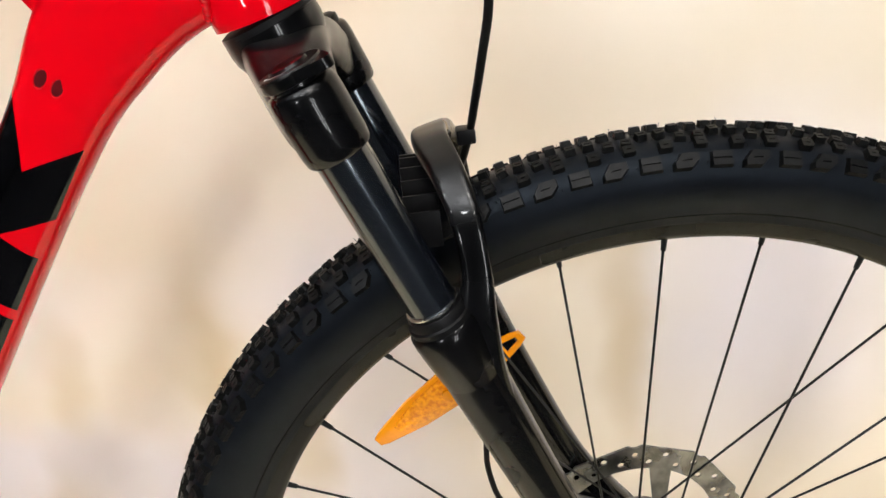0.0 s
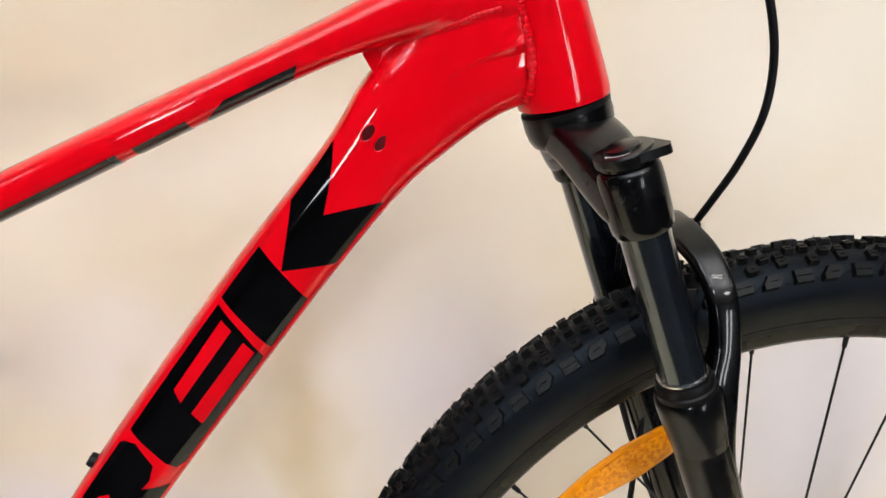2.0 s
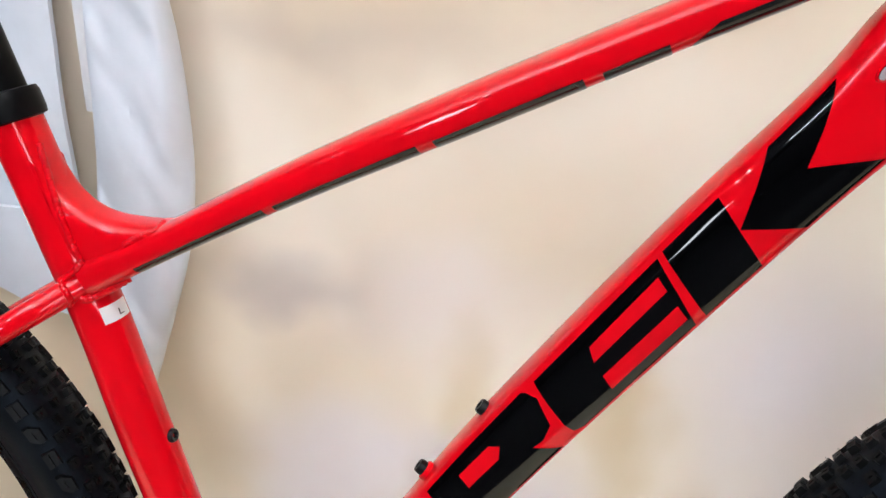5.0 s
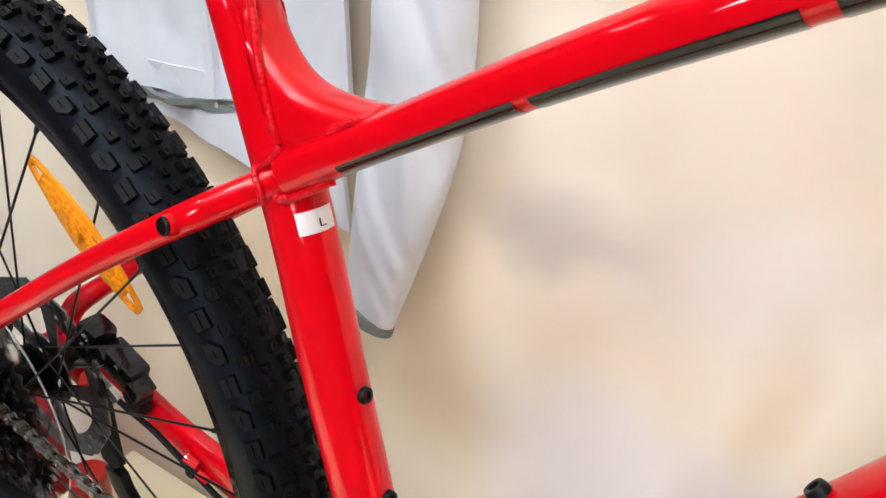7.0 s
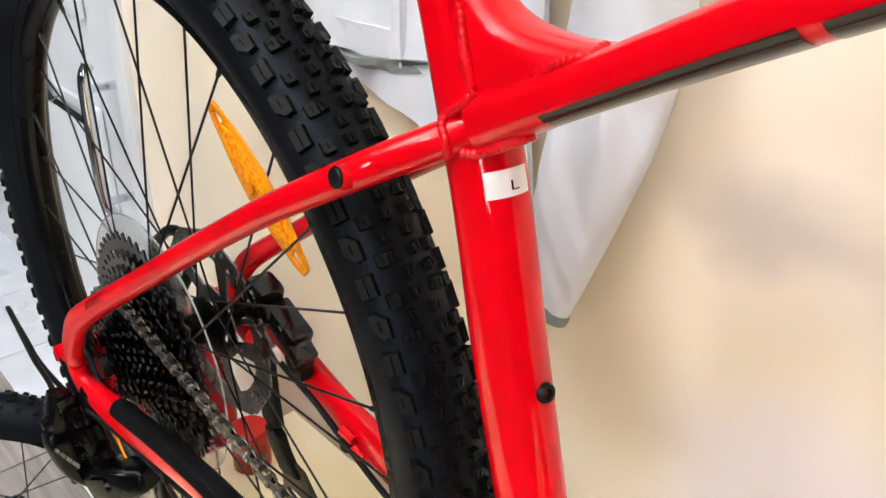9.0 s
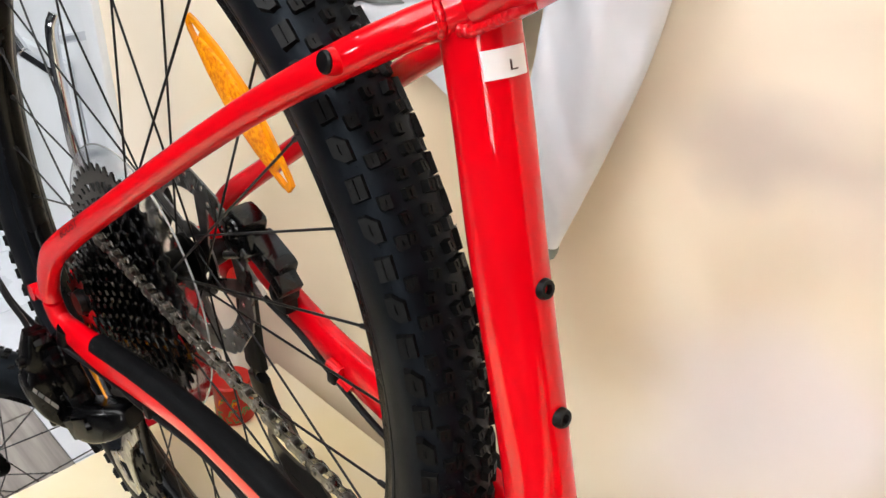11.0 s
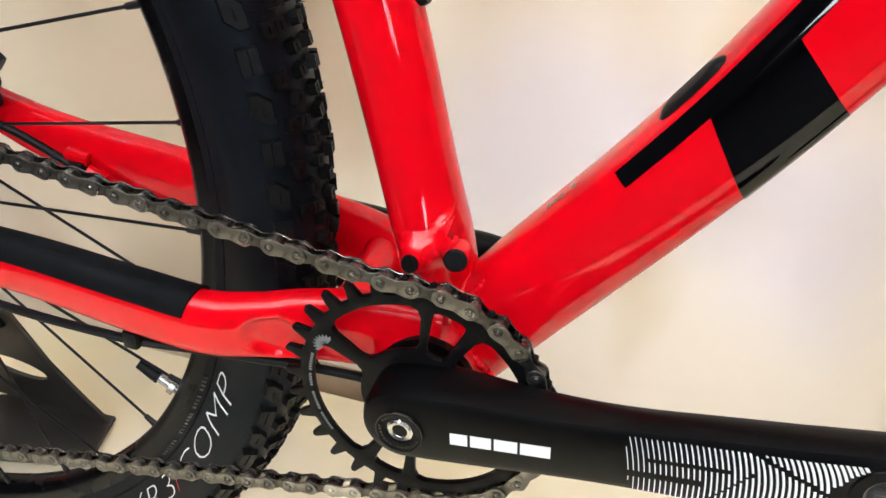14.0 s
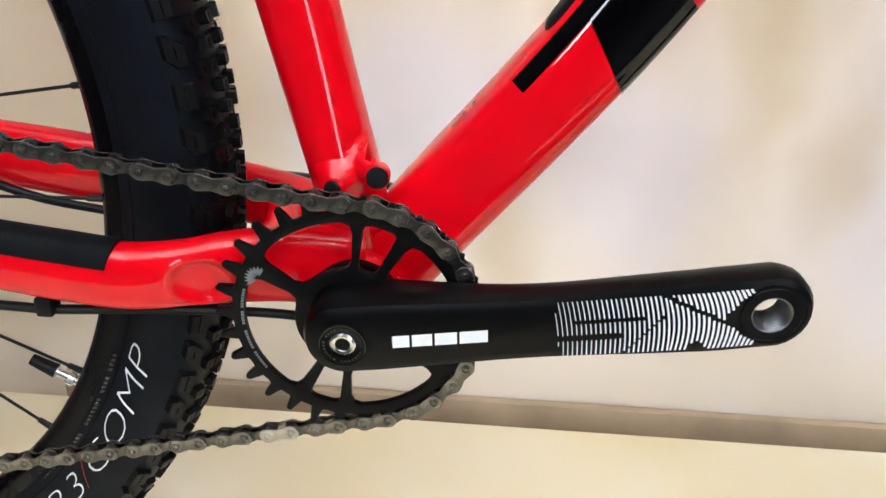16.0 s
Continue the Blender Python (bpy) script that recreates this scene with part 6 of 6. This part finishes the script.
stand = thing("bicycle_stand", "black steel display stand holding the rear axle", "stand", (-0.45, 0.12, 0))
o2 = Matrix.Translation((0.45, -0.12, 0))
b = plate([[(-0.520, 0.134), (-0.500, 0.142), (-0.382, 0.150), (-0.368, 0.095), (-0.372, 0.088), (-0.459, 0.066), (-0.530, 0.078)]], 0.004, 0)
for v in b.verts:
    v.co = Vector((v.co.x, v.co.z, 0.0005 + v.co.y))
part("foot_plate", b, STAND, stand).matrix_parent_inverse = o2
# leaning web with an oval hole, from the foot up to the post
web = [(-0.518, 0.004), (-0.384, 0.004), (-0.400, 0.034), (-0.420, 0.078), (-0.436, 0.140), (-0.486, 0.150), (-0.494, 0.100), (-0.512, 0.050)]
b = plate([web, [(-0.466 + 0.034 * math.cos(a), 0.060 + 0.013 * math.sin(a) - 0.1 * 0.034 * math.cos(a)) for a in (2 * math.pi * k / 20 for k in range(20))]], 0.004, 0.0, 0)
for v in b.verts:
    v.co.y += 0.142 - 0.20 * v.co.z
part("web", b, STAND, stand).matrix_parent_inverse = o2
b = bmesh.new()
loft(b, [(-0.466, 0.117, 0.120, 0.021, 0.005), (-0.476, 0.108, 0.18, 0.017, 0.006), (-0.470, 0.100, 0.29, 0.016, 0.006), (-0.446, 0.092, 0.372, 0.014, 0.006)], 16, 4.0)
part("upright", b, PLASTIC, stand).matrix_parent_inverse = o2

other = thing("small_wheel", "black-tyred spoked wheel of a small bicycle on the floor", "wheel", (-0.881, -0.112, FLOOR_Z + 0.239))
other.rotation_euler = (0, 0, radians(53))
other.scale = (1.09, 1.09, 1.09)
b = bmesh.new()
lathe(b, [(0.164, -0.010), (0.170, -0.019), (0.186, -0.0245), (0.204, -0.020), (0.213, -0.010), (0.2155, 0), (0.213, 0.010), (0.204, 0.020), (0.186, 0.0245), (0.170, 0.019), (0.164, 0.010)], n=96, closed=True)
part("tyre", b, SIDEWALL, other)
b = bmesh.new()
lathe(b, [(0.151, -0.006), (0.165, -0.0115), (0.165, 0.0115), (0.151, 0.006)], n=96, closed=True)
part("rim", b, RIM, other)
for k in range(64):
    for s in (-1, 1):
        again("tread_block", M_CE, other, block_pose(2 * math.pi * k / 64, s * 0.014, s * 32, 0.2085))
        again("tread_block", M_TR, other, block_pose(2 * math.pi * (k + 0.5) / 64, s * 0.0045, s * 8, 0.2145))
sp = bmesh.new()
rod(sp, (0, 0, 0), (1, 0, 0), 0.0010, 6)
me_s = mesh_of("spoke", sp, ROTOR)
for k in range(20):
    p, h = spoke_line(2 * math.pi * k / 20, (-1) ** k, 1 if (k // 2) % 2 else -1, 0.152, 0.02, 0.028, 60)
    d = h - p
    again("spoke", me_s, other, Matrix.Translation(p) @ d.to_track_quat("X", "Z").to_matrix().to_4x4() @ Matrix.Diagonal((d.length, 1, 1, 1)))
b = bmesh.new()
lathe(b, [(0.008, -0.045), (0.012, -0.03), (0.022, -0.028), (0.012, -0.02), (0.012, 0.02), (0.022, 0.028), (0.012, 0.03), (0.008, 0.045)], n=24)
part("hub", b, ALLOY, other)


# ---- decals on the frame ----
dt_rail, tt_rail, cs_rail = rails(DT, 8), rails(TT, 8), rails(CS, 8)
decal("black_shape", [[(0.5715, 62), (0.5170, 3), (0.5545, -40), (0.4930, -46), (0.4699, 2), (0.5105, 56)]], dt_rail, 3.0, DECAL, frame_part)
decal("black_shape", [[(0.474, 48), (0.4392, 47), (0.4306, -44), (0.4635, -44)]], dt_rail, 3.0, DECAL, frame_part)
decal("black_shape", [[(0.4358, 44), (0.3698, 43), (0.3646, -14), (0.3646, -34), (0.3681, -44), (0.4253, -44)],
                      [(0.4306, 23), (0.3941, 20), (0.3906, 4), (0.4288, 5)], [(0.4271, -4), (0.3889, -4), (0.3872, -20), (0.3872, -24), (0.4253, -23)]], dt_rail, 3.0, DECAL, frame_part)
decal("black_shape", [[(0.3628, 46), (0.3646, 38), (0.3663, 20), (0.3611, -4), (0.3542, -10), (0.349, -8), (0.3559, -48), (0.3264, -46), (0.2969, -46), (0.2969, 48)],
                      [(0.3368, 21), (0.316, 23), (0.3142, 3), (0.3351, 2), (0.3403, 10)]], dt_rail, 3.0, DECAL, frame_part)
decal("black_shape", [[(0.1875, 50), (0.1875, 25), (0.2205, 24), (0.2083, -66), (0.2448, -58), (0.2517, 20), (0.283, 22), (0.283, 48)]], dt_rail, 3.0, DECAL, frame_part)
for a0, a1 in ((0.138, 0.3075), (0.3175, 0.4660), (0.4790, 0.5610), (0.5690, 0.5965)):
    decal("grey_stripe", [[(a0, -19), (a1, -15), (a1, -76), (a0, -76)]], tt_rail, 3.0, GREY_DECAL, frame_part)
decal("grey_stripe", [[(0.6050, -44), (0.6170, -9), (0.6620, -7), (0.6560, -40), (0.6500, -76), (0.6050, -76)]], tt_rail, 3.0, GREY_DECAL, frame_part)
# rubber plug cover on the crown of the down tube
bm = bmesh.new()
rr = dt_rail
n_a, n_b = 14, 6
for j in range(n_b + 1):
    for i in range(n_a):
        t_ = 2 * math.pi * i / n_a
        k = 1 - j / n_b
        sh, an = 0.2205 + 0.0135 * k * math.copysign(abs(math.cos(t_)) ** 0.6, math.cos(t_)), 76 + 13 * k * math.copysign(abs(math.sin(t_)) ** 0.6, math.sin(t_))
        bm.verts.new((sh, 0 if j == 0 else (0.0018 if j == 1 else 0.0022), an))
bm.verts.ensure_lookup_table()
for j in range(n_b):
    for i in range(n_a):
        bm.faces.new([bm.verts[q] for q in (j * n_a + i, j * n_a + (i + 1) % n_a, (j + 1) * n_a + (i + 1) % n_a, (j + 1) * n_a + i)])
for v in bm.verts:
    lift = v.co.y
    s_ = v.co.x * (len(rr) - 1)
    i = int(s_)
    p = ring_point(rr[i], radians(v.co.z), 3.0).lerp(ring_point(rr[i + 1], radians(v.co.z), 3.0), s_ - i)
    c = rr[i][0].lerp(rr[i + 1][0], s_ - i)
    v.co = p + (p - c).normalized() * lift
bmesh.ops.remove_doubles(bm, verts=bm.verts, dist=1e-6)
part("port_cover", bm, PLASTIC, frame_part, "oval black rubber cover")


def shell(name, rs, e, s0, s1, a0, a1, lift, mat, parent, slant=0.0, ns=40, na=16, label=""):
    """A sleeve of even thickness on part of a tube, closed down to it along its rim."""
    bm = bmesh.new()
    rows = []
    for j in range(ns + 3):
        row = []
        for i in range(na + 3):
            edge = i in (0, na + 2) or j in (0, ns + 2)
            fi, fj = min(max((i - 1) / na, 0), 1), min(max((j - 1) / ns, 0), 1)
            a = a0 + (a1 - a0) * fi
            s = s0 + (s1 + slant * fi - s0) * fj
            q = s * (len(rs) - 1)
            k = min(int(q), len(rs) - 2)
            p = ring_point(rs[k], radians(a), e).lerp(ring_point(rs[k + 1], radians(a), e), q - k)
            c = rs[k][0].lerp(rs[k + 1][0], q - k)
            row.append(bm.verts.new(p + (p - c).normalized() * (0.0 if edge else lift)))
        rows.append(row)
    for a, b in zip(rows, rows[1:]):
        for i in range(len(a) - 1):
            bm.faces.new((a[i], a[i + 1], b[i + 1], b[i]))
    return part(name, bm, mat, parent, label)


shell("chainstay_guard", cs_rail, 2.6, 0.1048, 0.574, 20, 165, 0.0016, RUBBER, frame_part, 0.024, label="matt black rubber chainstay guard")
# small grey print on the top of the down tube, not readable
dt_rail = rails(DT, 8)
for k in range(5):
    share = 0.1575 + 0.0030 * k
    q = share * (len(dt_rail) - 1)
    j = int(q)
    bm = bmesh.new()
    cs = []
    for ds, da in ((0, 80), (0.14, 80), (0.14, 87), (0, 87)):
        r0, r1 = dt_rail[j], dt_rail[j + 1]
        p = ring_point(r0, radians(da), 3.0).lerp(ring_point(r1, radians(da), 3.0), min(1, q - j + ds))
        c = r0[0].lerp(r1[0], min(1, q - j + ds))
        cs.append(bm.verts.new(p + (p - c).normalized() * 0.0004))
    bm.faces.new(cs)
    part("small_print", bm, GREY_DECAL, frame_part)
# white size sticker on the seat tube
st_rail = rails(ST, 6)


def on_seat_tube(share, ang, lift):
    q = share * (len(st_rail) - 1)
    k = min(int(q), len(st_rail) - 2)
    p = ring_point(st_rail[k], radians(ang), 2.0).lerp(ring_point(st_rail[k + 1], radians(ang), 2.0), q - k)
    c = st_rail[k][0].lerp(st_rail[k + 1][0], q - k)
    return p + (p - c).normalized() * lift


bm = bmesh.new()
g = [[bm.verts.new(on_seat_tube(0.7421 + 0.0135 * j / 4, 38 + 70 * i / 14, 0.0004)) for i in range(15)] for j in range(5)]
for j in range(4):
    for i in range(14):
        bm.faces.new((g[j][i], g[j][i + 1], g[j + 1][i + 1], g[j + 1][i]))
sticker = part("size_sticker", bm, LABEL, frame_part, "white paper size sticker")
lettering("L", 0.0095, PORT_DARK, "size_letter", sticker, lambda x, y: on_seat_tube(0.7454 + y * 0.8025, 72 + x * 3300, 0.0008), thin=0.0)
ss_rail = rails(SS, 8)


def on_stay(x, y):
    q = (0.455 - x * 1.9) * (len(ss_rail) - 1)
    k = int(q)
    a = radians(0 + y * 6500)
    p = ring_point(ss_rail[k], a, 2.3).lerp(ring_point(ss_rail[k + 1], a, 2.3), q - k)
    return p + Vector((0, -0.0004, 0.0002))


lettering("BOOST", 0.0075, PORT_DARK, "stay_lettering", frame_part, on_stay)

# ---- planks of the floor ----
bm = bmesh.new()
box(bm, (-0.598, -0.0690, -0.0075), (0.598, 0.0690, 0.0), 0.0012, seg=1)
plank_mesh = mesh_of("plank", bm, PLANK)
for j in range(24):
    for i in range(5):
        x = -2.0 + 1.2 * i - 0.4 * (j % 3) + 0.1
        y = -0.0105 - 0.14 * j
        if x < -0.6 and j < 8:
            lo_ = max(x - 0.598, -2.598)
            if x + 0.598 - lo_ > 0.05:
                again("plank", plank_mesh, floor, Matrix.Translation(((lo_ + x + 0.598) / 2, y, FLOOR_Z)) @ Matrix.Diagonal(((x + 0.598 - lo_) / 1.196, 1, 1, 1)))
